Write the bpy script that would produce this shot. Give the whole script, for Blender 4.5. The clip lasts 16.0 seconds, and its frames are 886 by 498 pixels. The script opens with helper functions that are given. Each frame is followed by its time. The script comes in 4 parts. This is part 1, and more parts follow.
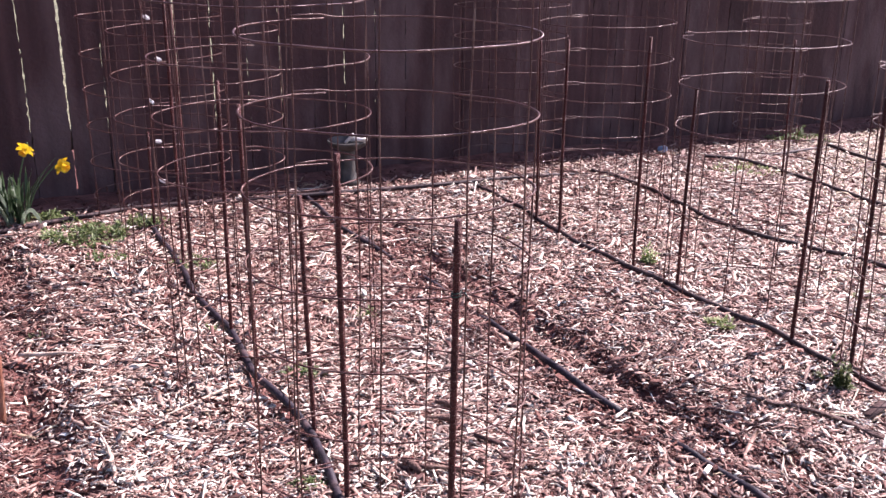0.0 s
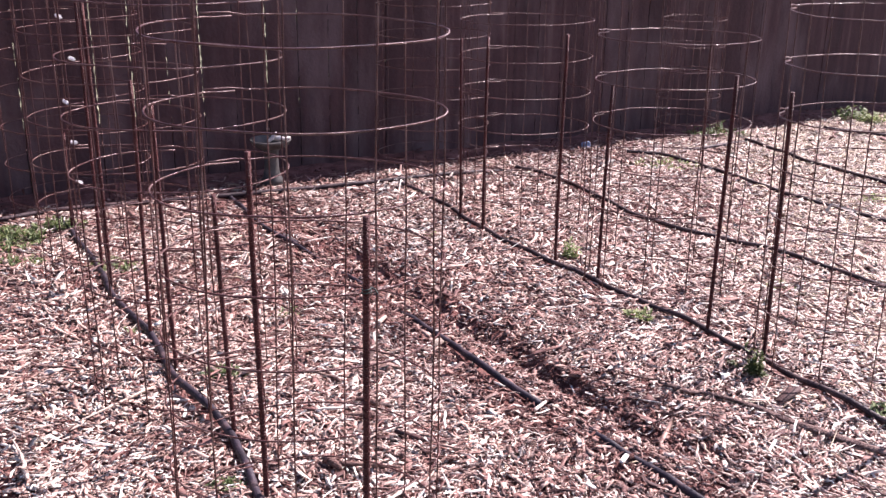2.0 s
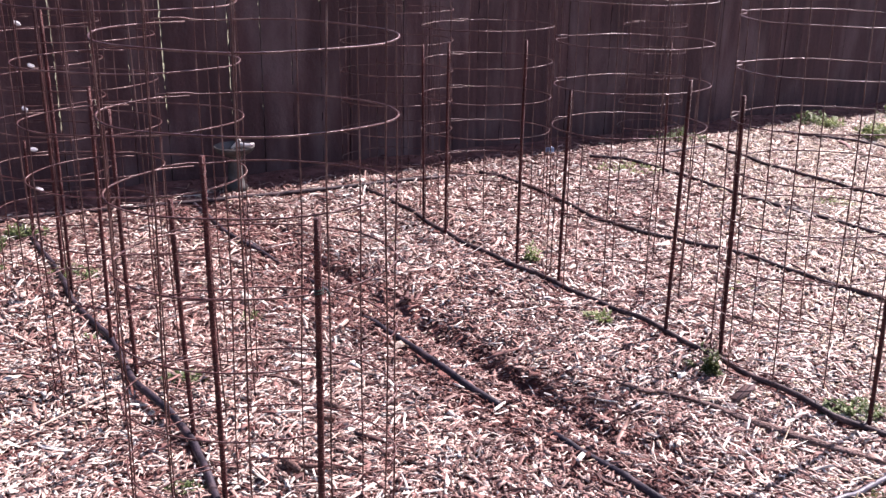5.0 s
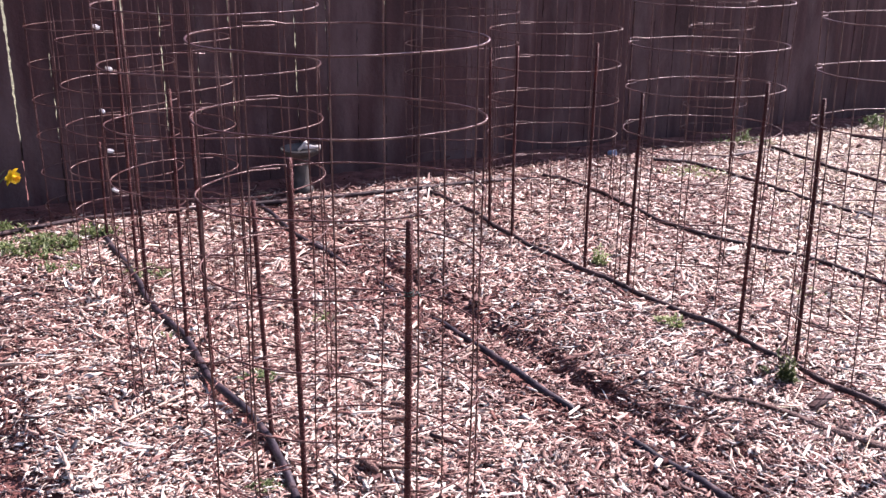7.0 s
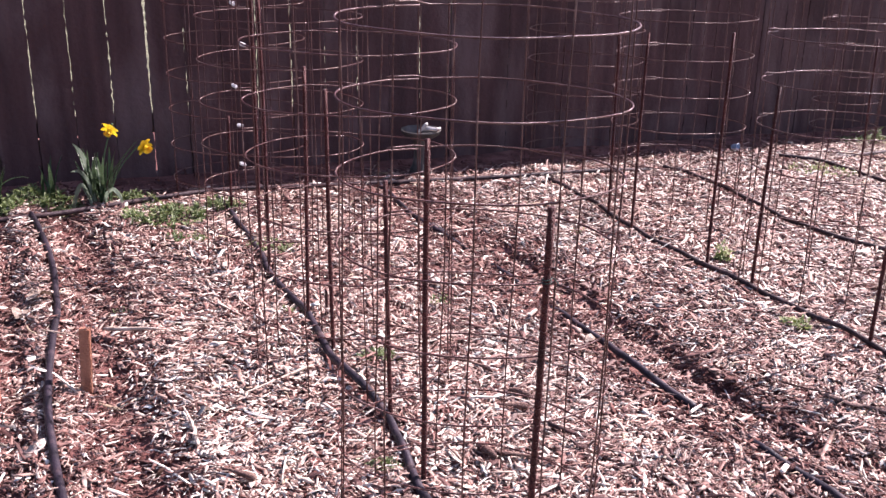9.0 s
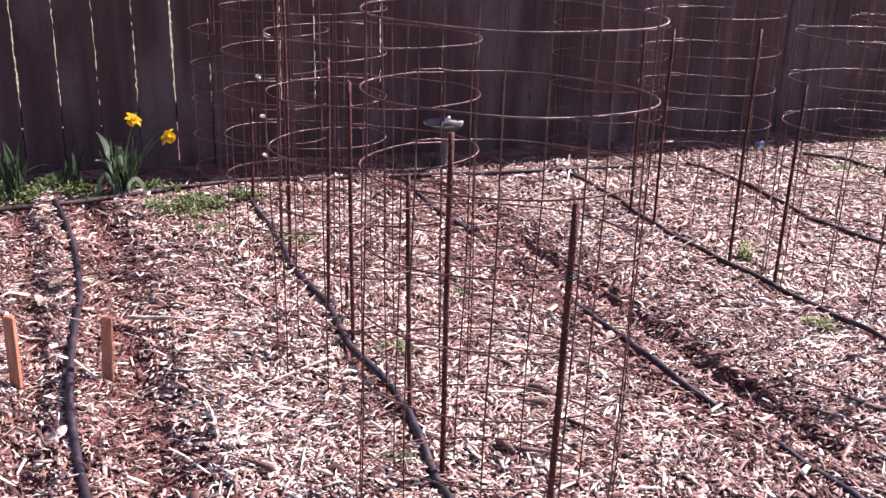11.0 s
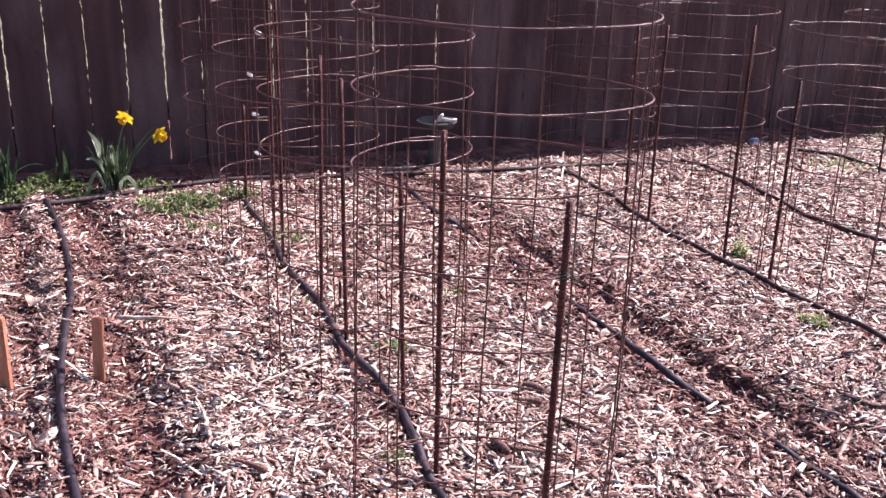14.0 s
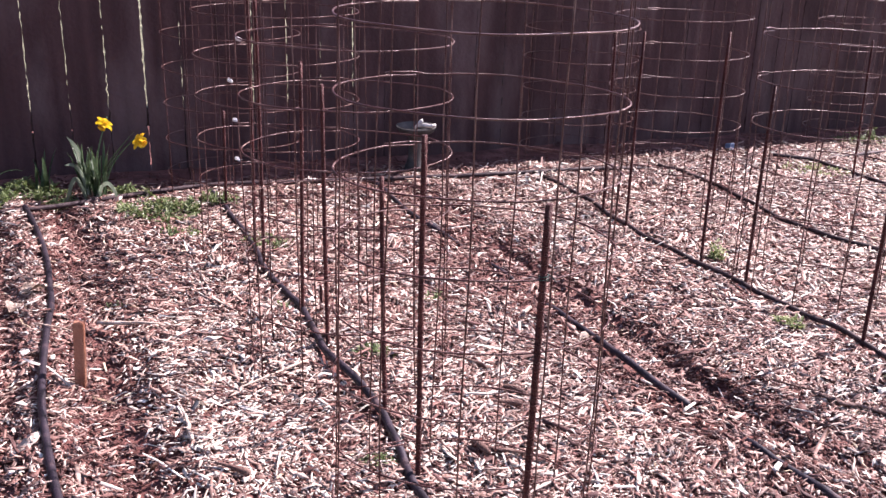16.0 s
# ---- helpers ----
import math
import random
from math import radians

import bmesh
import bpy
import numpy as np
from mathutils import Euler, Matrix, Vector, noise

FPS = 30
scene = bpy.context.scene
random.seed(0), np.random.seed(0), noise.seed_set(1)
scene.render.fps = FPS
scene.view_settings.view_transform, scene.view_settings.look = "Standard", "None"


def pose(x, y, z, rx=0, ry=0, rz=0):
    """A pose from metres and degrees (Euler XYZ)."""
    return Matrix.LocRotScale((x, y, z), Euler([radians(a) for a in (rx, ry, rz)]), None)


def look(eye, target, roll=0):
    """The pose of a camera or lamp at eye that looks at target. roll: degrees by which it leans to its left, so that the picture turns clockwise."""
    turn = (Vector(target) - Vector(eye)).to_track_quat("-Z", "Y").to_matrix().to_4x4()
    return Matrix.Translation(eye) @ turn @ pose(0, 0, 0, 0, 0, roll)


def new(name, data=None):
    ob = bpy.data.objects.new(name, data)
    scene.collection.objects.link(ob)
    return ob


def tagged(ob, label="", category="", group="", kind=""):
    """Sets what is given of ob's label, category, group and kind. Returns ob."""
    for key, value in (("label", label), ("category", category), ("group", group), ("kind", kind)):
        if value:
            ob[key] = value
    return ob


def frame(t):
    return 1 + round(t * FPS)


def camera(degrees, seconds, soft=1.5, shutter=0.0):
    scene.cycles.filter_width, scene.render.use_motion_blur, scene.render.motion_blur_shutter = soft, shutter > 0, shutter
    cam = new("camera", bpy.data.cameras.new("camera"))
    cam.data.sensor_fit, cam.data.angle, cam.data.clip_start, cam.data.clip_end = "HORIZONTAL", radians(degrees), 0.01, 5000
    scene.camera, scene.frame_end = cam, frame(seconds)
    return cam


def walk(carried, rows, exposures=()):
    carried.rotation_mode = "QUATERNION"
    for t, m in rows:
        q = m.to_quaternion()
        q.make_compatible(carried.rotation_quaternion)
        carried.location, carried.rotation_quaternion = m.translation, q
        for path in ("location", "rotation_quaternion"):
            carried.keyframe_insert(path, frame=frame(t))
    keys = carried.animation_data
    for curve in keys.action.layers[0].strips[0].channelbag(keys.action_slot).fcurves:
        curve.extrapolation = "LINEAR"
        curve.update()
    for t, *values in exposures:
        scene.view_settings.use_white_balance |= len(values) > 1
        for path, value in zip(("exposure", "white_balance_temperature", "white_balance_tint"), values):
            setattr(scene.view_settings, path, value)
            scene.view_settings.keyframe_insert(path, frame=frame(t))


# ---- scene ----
cam = camera(47.1, 16.0, soft=1.45)
PATH = [
    (0, (0.0066, 0.0350, 1.3824), (0.0079, 1.9190, 0.7111), 0.40),
    (0.5, (0.0097, 0.0380, 1.3853), (0.0408, 1.9197, 0.7083), 0.80),
    (1, (0.0197, 0.0330, 1.3870), (0.0809, 1.9140, 0.7100), 0.70),
    (1.5, (0.0336, 0.0290, 1.3836), (0.1228, 1.9097, 0.7090), 0.80),
    (2, (0.0546, 0.0210, 1.3820), (0.1819, 1.9001, 0.7092), 0.71),
    (2.5, (0.0816, 0.0090, 1.3823), (0.2538, 1.8830, 0.7052), 0.71),
    (3, (0.0996, -0.0050, 1.3798), (0.2938, 1.8673, 0.7040), 0.71),
    (3.5, (0.1006, -0.0100, 1.3807), (0.2868, 1.8644, 0.7085), 0.81),
    (4, (0.1005, -0.0160, 1.3787), (0.2849, 1.8604, 0.7115), 0.81),
    (6.5, (0.0406, -0.0090, 1.3834), (0.1754, 1.8766, 0.7305), 0.51),
    (7, (0.0136, -0.0100, 1.3812), (0.1013, 1.8778, 0.7265), 0.31),
    (7.5, (-0.0025, -0.0100, 1.3806), (0.0132, 1.8787, 0.7230), 0.01),
    (8, (-0.0265, -0.0080, 1.3783), (-0.0691, 1.8777, 0.7133), 0.30),
    (8.5, (-0.0456, -0.0020, 1.3758), (-0.1314, 1.8798, 0.7040), 0.90),
    (9, (-0.0587, 0.0070, 1.3742), (-0.1668, 1.8832, 0.6899), 1.10),
    (11.5, (-0.0677, 0.0160, 1.3714), (-0.2183, 1.8845, 0.6742), 1.50),
    (12, (-0.0688, 0.0230, 1.3685), (-0.2244, 1.8907, 0.6703), 1.30),
    (12.5, (-0.0678, 0.0290, 1.3684), (-0.2245, 1.8955, 0.6673), 1.30),
    (13, (-0.0668, 0.0340, 1.3674), (-0.2205, 1.9004, 0.6653), 1.30),
    (13.5, (-0.0658, 0.0310, 1.3684), (-0.2114, 1.8985, 0.6674), 1.40),
    (14, (-0.0648, 0.0310, 1.3693), (-0.1984, 1.8991, 0.6678), 1.49),
    (14.5, (-0.0648, 0.0240, 1.3703), (-0.1864, 1.8932, 0.6694), 1.69),
    (15, (-0.0667, 0.0200, 1.3714), (-0.1753, 1.8907, 0.6723), 1.79),
    (15.5, (-0.0667, 0.0120, 1.3724), (-0.1661, 1.8849, 0.6779), 1.80),
    (16, (-0.0667, 0.0050, 1.3724), (-0.1600, 1.8801, 0.6831), 1.70),
]
walk(cam, [(t, look(eye, target, roll)) for t, eye, target, roll in PATH], exposures=[(0.0, 1.64, 6350, 31), (2.0, 1.59, 6350, 31), (3.0, 1.52, 6350, 31), (4.2, 1.52, 6350, 31), (6.5, 1.61, 6350, 31), (8.0, 1.64, 6350, 31), (16.0, 1.64, 6350, 31)])

# -------------------------------------------------------------- light
SUN_AZ, SUN_EL = 37.8, 45.0          # degrees from +x towards +y, and above the horizon
world = bpy.data.worlds.new("sky")
scene.world = world
world.use_nodes = True
wt = world.node_tree
sky = wt.nodes.new("ShaderNodeTexSky")
sky.sky_type, sky.sun_disc = "NISHITA", False
sky.sun_elevation, sky.sun_rotation = radians(SUN_EL), radians(90 - SUN_AZ)
wt.nodes["Background"].inputs[1].default_value = 0.075
wt.links.new(sky.outputs[0], wt.nodes["Background"].inputs[0])
sun_data = bpy.data.lights.new("sun", "SUN")
sun_data.energy, sun_data.angle, sun_data.color = 5.0, radians(0.5), (1.0, 0.95, 0.88)
sun = new("sun", sun_data)
az, el = radians(SUN_AZ), radians(SUN_EL)
sun.matrix_world = look((20 * math.cos(az), 20 * math.sin(az), 20 * math.tan(el)), (0, 0, 0))


# -------------------------------------------------------------- materials
def srgb(r, g, b):
    return (r, g, b, 1.0)


def material(name, colours, scale=(8, 8, 8), detail=6.0, rough=0.8, metal=0.0, bump=0.3, bump_scale=60.0, per="", spread=0.0, spec=0.5, stops=None, stain=None, through_light=0.0):
    """A node material: object-space noise through a ramp of colours, a finer noise for relief, and a random tone for each piece."""
    m = bpy.data.materials.new(name)
    m.use_nodes = True
    t = m.node_tree
    bsdf = t.nodes["Principled BSDF"]
    co = t.nodes.new("ShaderNodeNewGeometry")
    mapping = t.nodes.new("ShaderNodeMapping")
    mapping.inputs["Scale"].default_value = scale
    t.links.new(co.outputs["Position"], mapping.inputs["Vector"])
    n = t.nodes.new("ShaderNodeTexNoise")
    n.inputs["Scale"].default_value, n.inputs["Detail"].default_value = 1.0, detail
    t.links.new(mapping.outputs[0], n.inputs["Vector"])
    value = n.outputs["Fac"]
    if per:
        if per == "island":
            rnd = t.nodes.new("ShaderNodeNewGeometry").outputs["Random Per Island"]
        else:
            rnd = t.nodes.new("ShaderNodeObjectInfo").outputs["Random"]
        mix = t.nodes.new("ShaderNodeMath")
        mix.operation = "MULTIPLY_ADD"
        mix.inputs[1].default_value, mix.inputs[2].default_value = 1.0 - spread, 0.0
        t.links.new(value, mix.inputs[0])
        add = t.nodes.new("ShaderNodeMath")
        add.operation = "MULTIPLY_ADD"
        add.inputs[1].default_value = spread
        t.links.new(rnd, add.inputs[0])
        t.links.new(mix.outputs[0], add.inputs[2])
        value = add.outputs[0]
    ramp = t.nodes.new("ShaderNodeValToRGB")
    e = ramp.color_ramp.elements
    k = len(colours)
    places = stops or [0.28 + 0.44 * i / max(1, k - 1) for i in range(k)]
    if per and not stops:
        places = [0.12 + 0.76 * i / max(1, k - 1) for i in range(k)]
    e[0].position, e[0].color = places[0], srgb(*colours[0])
    e[1].position, e[1].color = places[-1], srgb(*colours[-1])
    for i in range(1, k - 1):
        e.new(places[i]).color = srgb(*colours[i])
    t.links.new(value, ramp.inputs[0])
    colour = ramp.outputs[0]
    if stain:  # a second, broader pattern: weathered or dirty patches of another colour
        patch_scale, patch_colour, low, high = stain
        wide = t.nodes.new("ShaderNodeMapping")
        wide.inputs["Scale"].default_value = patch_scale
        t.links.new(co.outputs["Position"], wide.inputs["Vector"])
        cloud = t.nodes.new("ShaderNodeTexNoise")
        cloud.inputs["Scale"].default_value, cloud.inputs["Detail"].default_value = 1.0, 5.0
        t.links.new(wide.outputs[0], cloud.inputs["Vector"])
        limit = t.nodes.new("ShaderNodeMapRange")
        limit.inputs["From Min"].default_value, limit.inputs["From Max"].default_value = low, high
        limit.inputs["To Max"].default_value = 0.8
        t.links.new(cloud.outputs["Fac"], limit.inputs["Value"])
        blend = t.nodes.new("ShaderNodeMix")
        blend.data_type = "RGBA"
        t.links.new(limit.outputs[0], blend.inputs["Factor"])
        t.links.new(colour, blend.inputs[6])
        blend.inputs[7].default_value = srgb(*patch_colour)
        colour = blend.outputs[2]
    t.links.new(colour, bsdf.inputs["Base Color"])
    bsdf.inputs["Roughness"].default_value, bsdf.inputs["Metallic"].default_value = rough, metal
    bsdf.inputs["Specular IOR Level"].default_value = spec
    if bump:
        fine = t.nodes.new("ShaderNodeTexNoise")
        fine.inputs["Scale"].default_value, fine.inputs["Detail"].default_value = bump_scale, 8.0
        t.links.new(co.outputs["Position"], fine.inputs["Vector"])
        b = t.nodes.new("ShaderNodeBump")
        b.inputs["Strength"].default_value, b.inputs["Distance"].default_value = bump, 0.01
        t.links.new(fine.outputs["Fac"], b.inputs["Height"])
        t.links.new(b.outputs[0], bsdf.inputs["Normal"])
        rr = t.nodes.new("ShaderNodeMath")
        rr.operation = "MULTIPLY_ADD"
        rr.inputs[1].default_value, rr.inputs[2].default_value = 0.25, rough - 0.12
        t.links.new(fine.outputs["Fac"], rr.inputs[0])
        t.links.new(rr.outputs[0], bsdf.inputs["Roughness"])
    if through_light:  # thin leaves and petals let the sun shine through
        glow, both = t.nodes.new("ShaderNodeBsdfTranslucent"), t.nodes.new("ShaderNodeMixShader")
        t.links.new(colour, glow.inputs["Color"])
        both.inputs[0].default_value = through_light
        t.links.new(bsdf.outputs[0], both.inputs[1])
        t.links.new(glow.outputs[0], both.inputs[2])
        t.links.new(both.outputs[0], t.nodes["Material Output"].inputs["Surface"])
    return m


SOIL = material("mulch_soil", [(0.040, 0.0095, 0.0075), (0.108, 0.035, 0.028), (0.19, 0.084, 0.070)], (14, 14, 14), 10, 0.95, bump=1.0, bump_scale=90)
PALE_CHIP = material("pale_chip", [(0.098, 0.042, 0.033), (0.275, 0.172, 0.136), (0.51, 0.422, 0.350), (0.79, 0.745, 0.655)], (90, 90, 90), 4, 0.6, bump=0.3, bump_scale=300, per="island", spread=0.75)
LOOSE_CHIP = material("loose_chip", [(0.085, 0.040, 0.032), (0.22, 0.130, 0.102), (0.46, 0.360, 0.290), (0.72, 0.66, 0.57)], (70, 70, 70), 5, 0.6, bump=0.5, bump_scale=260, per="object", spread=0.7)
STRAW = material("dry_straw", [(0.22, 0.15, 0.092), (0.43, 0.33, 0.222), (0.59, 0.505, 0.37), (0.72, 0.65, 0.52)], (90, 90, 90), 4, 0.6, bump=0.4, bump_scale=300, per="island", spread=0.7)
BROWN_CHIP = material("brown_chip", [(0.037, 0.0106, 0.0088), (0.116, 0.0440, 0.0355), (0.240, 0.128, 0.102), (0.44, 0.312, 0.252)], (90, 90, 90), 4, 0.75, bump=0.3, bump_scale=300, per="island", spread=0.7)
CRUMB = material("soil_crumb", [(0.038, 0.0105, 0.0085), (0.098, 0.033, 0.026), (0.18, 0.084, 0.066)], (60, 60, 60), 5, 0.95, bump=0.8, bump_scale=200, per="island", spread=0.6)
LAWN = material("lawn", [(0.02, 0.02, 0.012), (0.09, 0.09, 0.045), (0.30, 0.28, 0.18)], (26, 26, 26), 8, 0.9, bump=1.0, bump_scale=50)
GRASS = material("grass_blade", [(0.06, 0.10, 0.02), (0.14, 0.19, 0.045), (0.34, 0.33, 0.13)], (9, 9, 9), 3, 0.6, bump=0, per="island", spread=0.8, through_light=0.3)
RUST = material("rusty_wire", [(0.038, 0.0094, 0.0080), (0.070, 0.0210, 0.0182), (0.18, 0.104, 0.088)], (22, 22, 14), 6, 0.30, 0.15, 0.4, 400)
REBAR = material("rusty_rebar", [(0.031, 0.0048, 0.0045), (0.058, 0.0098, 0.0090), (0.10, 0.026, 0.022)], (30, 30, 12), 7, 0.5, 0.1, 0.7, 350, spec=0.35)
HOSE = material("black_tubing", [(0.013, 0.009, 0.013), (0.025, 0.017, 0.025), (0.10, 0.062, 0.058)], (18, 18, 18), 8, 0.5, bump=0.25, bump_scale=150, spec=0.3, stops=[0.35, 0.56, 0.80])
DUSTY_HOSE = material("dusty_tubing", [(0.022, 0.012, 0.014), (0.039, 0.022, 0.024), (0.125, 0.074, 0.066)], (18, 18, 18), 8, 0.6, bump=0.35, bump_scale=150, spec=0.25, stops=[0.35, 0.55, 0.76])
GREY_HOSE = material("grey_tubing", [(0.028, 0.025, 0.035), (0.05, 0.045, 0.06), (0.10, 0.088, 0.10)], (18, 18, 18), 6, 0.5, bump=0.2, bump_scale=150)
PICKET = material("fence_picket", [(0.0288, 0.0095, 0.0102), (0.0470, 0.0172, 0.0176), (0.066, 0.0274, 0.0275), (0.14, 0.096, 0.092)], (15, 15, 1.2), 7, 0.82, bump=0.45, bump_scale=55, per="object", spread=0.14, stops=[0.28, 0.47, 0.62, 0.86], stain=((5.0, 5.0, 1.7), (0.118, 0.077, 0.077), 0.48, 0.72))
RAIL = material("fence_rail", [(0.06, 0.038, 0.03), (0.12, 0.08, 0.06)], (4, 30, 30), 8, 0.85, bump=0.5)
CEDAR = material("cedar_peg", [(0.22, 0.080, 0.042), (0.32, 0.130, 0.075), (0.42, 0.205, 0.125)], (55, 55, 7), 7, 0.65, bump=0.4, bump_scale=140)
BARK = material("bark_stick", [(0.048, 0.021, 0.017), (0.11, 0.055, 0.043), (0.21, 0.13, 0.10)], (30, 30, 30), 8, 0.85, bump=0.8, bump_scale=160)
ROOT = material("weathered_root", [(0.066, 0.031, 0.026), (0.115, 0.064, 0.052), (0.21, 0.14, 0.118)], (60, 60, 60), 8, 0.85, bump=0.8, bump_scale=160)
PALE_STICK = material("pale_stick", [(0.26, 0.18, 0.13), (0.45, 0.35, 0.28), (0.6, 0.5, 0.42)], (30, 30, 30), 6, 0.7, bump=0.5, bump_scale=200)
LEAF = material("weed_leaf", [(0.055, 0.082, 0.024), (0.125, 0.168, 0.054), (0.25, 0.30, 0.12)], (25, 25, 25), 4, 0.5, bump=0.3, bump_scale=200, per="island", spread=0.6, through_light=0.3)
DARK_LEAF = material("dark_leaf", [(0.045, 0.056, 0.015), (0.085, 0.105, 0.030), (0.16, 0.18, 0.065)], (25, 25, 25), 4, 0.5, bump=0.3, bump_scale=200, per="island", spread=0.6, through_light=0.25)
LIME_LEAF = material("young_leaf", [(0.14, 0.18, 0.05), (0.26, 0.31, 0.11), (0.42, 0.45, 0.24)], (25, 25, 25), 4, 0.5, bump=0.3, bump_scale=200, per="island", spread=0.6, through_light=0.35)
# strap leaf colour lightened to stand for sun on the folded leaves
SUNLIT_STRAP = material("sunlit_daffodil_leaf", [(0.22, 0.29, 0.20), (0.36, 0.43, 0.33), (0.52, 0.58, 0.49)], (40, 40, 4), 4, 0.3, bump=0.2, bump_scale=120, per="island", spread=0.5, through_light=0.4)
STRAP = material("daffodil_leaf", [(0.050, 0.090, 0.042), (0.11, 0.170, 0.090), (0.26, 0.33, 0.22)], (40, 40, 4), 4, 0.25, bump=0.2, bump_scale=120, per="island", spread=0.5, through_light=0.45)
PETAL = material("yellow_petal", [(0.80, 0.56, 0.012), (0.88, 0.68, 0.03), (0.92, 0.76, 0.10)], (60, 60, 60), 3, 0.5, bump=0.2, bump_scale=200, through_light=0.4)
TRUMPET = material("daffodil_trumpet", [(0.78, 0.46, 0.01), (0.88, 0.58, 0.015)], (60, 60, 60), 3, 0.5, bump=0.2, bump_scale=200, through_light=0.3)
STONE = material("glazed_stone", [(0.022, 0.019, 0.017), (0.046, 0.040, 0.036), (0.10, 0.088, 0.080)], (16, 16, 16), 8, 0.7, bump=0.3, bump_scale=120)
CHALK_GLINT = material("white_stone_glint", [(0.30, 0.27, 0.26), (0.48, 0.45, 0.43), (0.68, 0.65, 0.62)], (30, 30, 30), 5, 0.4, bump=0.3, bump_scale=150)
PLASTIC = material("white_plastic", [(0.68, 0.66, 0.66), (0.82, 0.8, 0.8)], (30, 30, 30), 3, 0.3, bump=0.1)
BLUE = material("blue_plastic", [(0.20, 0.28, 0.42), (0.30, 0.40, 0.54)], (30, 30, 30), 3, 0.35, bump=0.1)
TWINE = material("green_twine", [(0.012, 0.026, 0.022), (0.03, 0.055, 0.045)], (80, 80, 80), 3, 0.8, bump=0.3)


# -------------------------------------------------------------- mesh helpers
def part(name, bm, mat, parent=None, label=""):
    """Links a bmesh as one object, under a thing or a part where one is given."""
    me = bpy.data.meshes.new(name)
    bm.to_mesh(me)
    bm.free()
    me.materials.append(mat)
    ob = new(name, me)
    if parent is not None:
        ob.parent = parent
    return tagged(ob, label)


def smooth(ob):
    for p in ob.data.polygons:
        p.use_smooth = True
    return ob


def spline(points, steps=8):
    """A smooth line through the points (Catmull-Rom)."""
    p = [Vector(q) for q in points]
    p = [2 * p[0] - p[1]] + p + [2 * p[-1] - p[-2]]
    out = []
    for i in range(1, len(p) - 2):
        for k in range(steps):
            s = k / steps
            out.append(0.5 * (2 * p[i] + (p[i + 1] - p[i - 1]) * s + (2 * p[i - 1] - 5 * p[i] + 4 * p[i + 1] - p[i + 2]) * s * s
                              + (3 * p[i] - p[i - 1] - 3 * p[i + 1] + p[i + 2]) * s ** 3))
    out.append(p[-2].copy())
    return out


def tube(bm, line, radius, sides=6, taper=None):
    """A closed tube along a line of points; radius may be a function of the way along it (0 to 1)."""
    line = [Vector(q) for q in line]
    n = len(line)
    rings, side = [], None
    for i, q in enumerate(line):
        d = (line[min(i + 1, n - 1)] - line[max(i - 1, 0)]).normalized()
        if side is None:
            side = d.cross(Vector((0.13, 0.21, 1)) if abs(d.z) < 0.9 else Vector((1, 0.1, 0))).normalized()
        side = (side - d * side.dot(d)).normalized()
        up = d.cross(side)
        r = radius(i / (n - 1)) if callable(radius) else radius
        rings.append([bm.verts.new(q + r * (math.cos(math.tau * k / sides) * side + math.sin(math.tau * k / sides) * up)) for k in range(sides)])
    for a, b in zip(rings, rings[1:]):
        for k in range(sides):
            bm.faces.new((a[k], a[(k + 1) % sides], b[(k + 1) % sides], b[k]))
    bm.faces.new(rings[0][::-1])
    bm.faces.new(rings[-1])
    return bm


def lathe(bm, profile, sides=28, centre=(0, 0), squash=1.0):
    """Turns a profile of (radius, height) round an upright axis."""
    rings = []
    for r, z in profile:
        rings.append([bm.verts.new((centre[0] + r * math.cos(math.tau * k / sides), centre[1] + squash * r * math.sin(math.tau * k / sides), z)) for k in range(sides)])
    for a, b in zip(rings, rings[1:]):
        for k in range(sides):
            bm.faces.new((a[k], a[(k + 1) % sides], b[(k + 1) % sides], b[k]))
    bm.faces.new(rings[0][::-1])
    bm.faces.new(rings[-1])
    return bm


def block(bm, size, at=(0, 0, 0), bevel=0.003):
    """A bevelled box of that size, resting on its place."""
    made = bmesh.ops.create_cube(bm, size=1.0)["verts"]
    bmesh.ops.scale(bm, vec=size, verts=made)
    bmesh.ops.translate(bm, vec=(at[0], at[1], at[2] + size[2] / 2), verts=made)
    edges = list({e for v in made for e in v.link_edges})
    bmesh.ops.bevel(bm, geom=edges, offset=bevel, segments=2, affect="EDGES")
    return bm


# -------------------------------------------------------------- the lie of the ground
SLOPE = -0.028
FENCE_A, FENCE_K = 5.428, 0.52         # the fence's foot runs along y = A + K x
FENCE_ANGLE = math.atan(FENCE_K)


def way_off(x, y, line):
    """The distance of the places (x, y) from a broken line."""
    best = np.full(np.shape(x), 1e9)
    for (ax, ay), (bx, by) in zip(line, line[1:]):
        dx, dy = bx - ax, by - ay
        s = np.clip(((x - ax) * dx + (y - ay) * dy) / (dx * dx + dy * dy), 0, 1)
        best = np.minimum(best, np.hypot(x - ax - s * dx, y - ay - s * dy))
    return best


def swell(x, y, scale, seed):
    """Soft uneven bumps between -1 and 1."""
    r = np.random.RandomState(seed)
    out = np.zeros(np.shape(x))
    for i in range(9):
        a, f, p = r.uniform(0, math.tau), scale * r.uniform(0.6, 1.9), r.uniform(0, math.tau)
        out = out + np.sin((np.cos(a) * x + np.sin(a) * y) * f + p + 1.3 * np.sin((np.sin(a) * x - np.cos(a) * y) * f * 0.7 + 2 * p))
    return out / 5.0


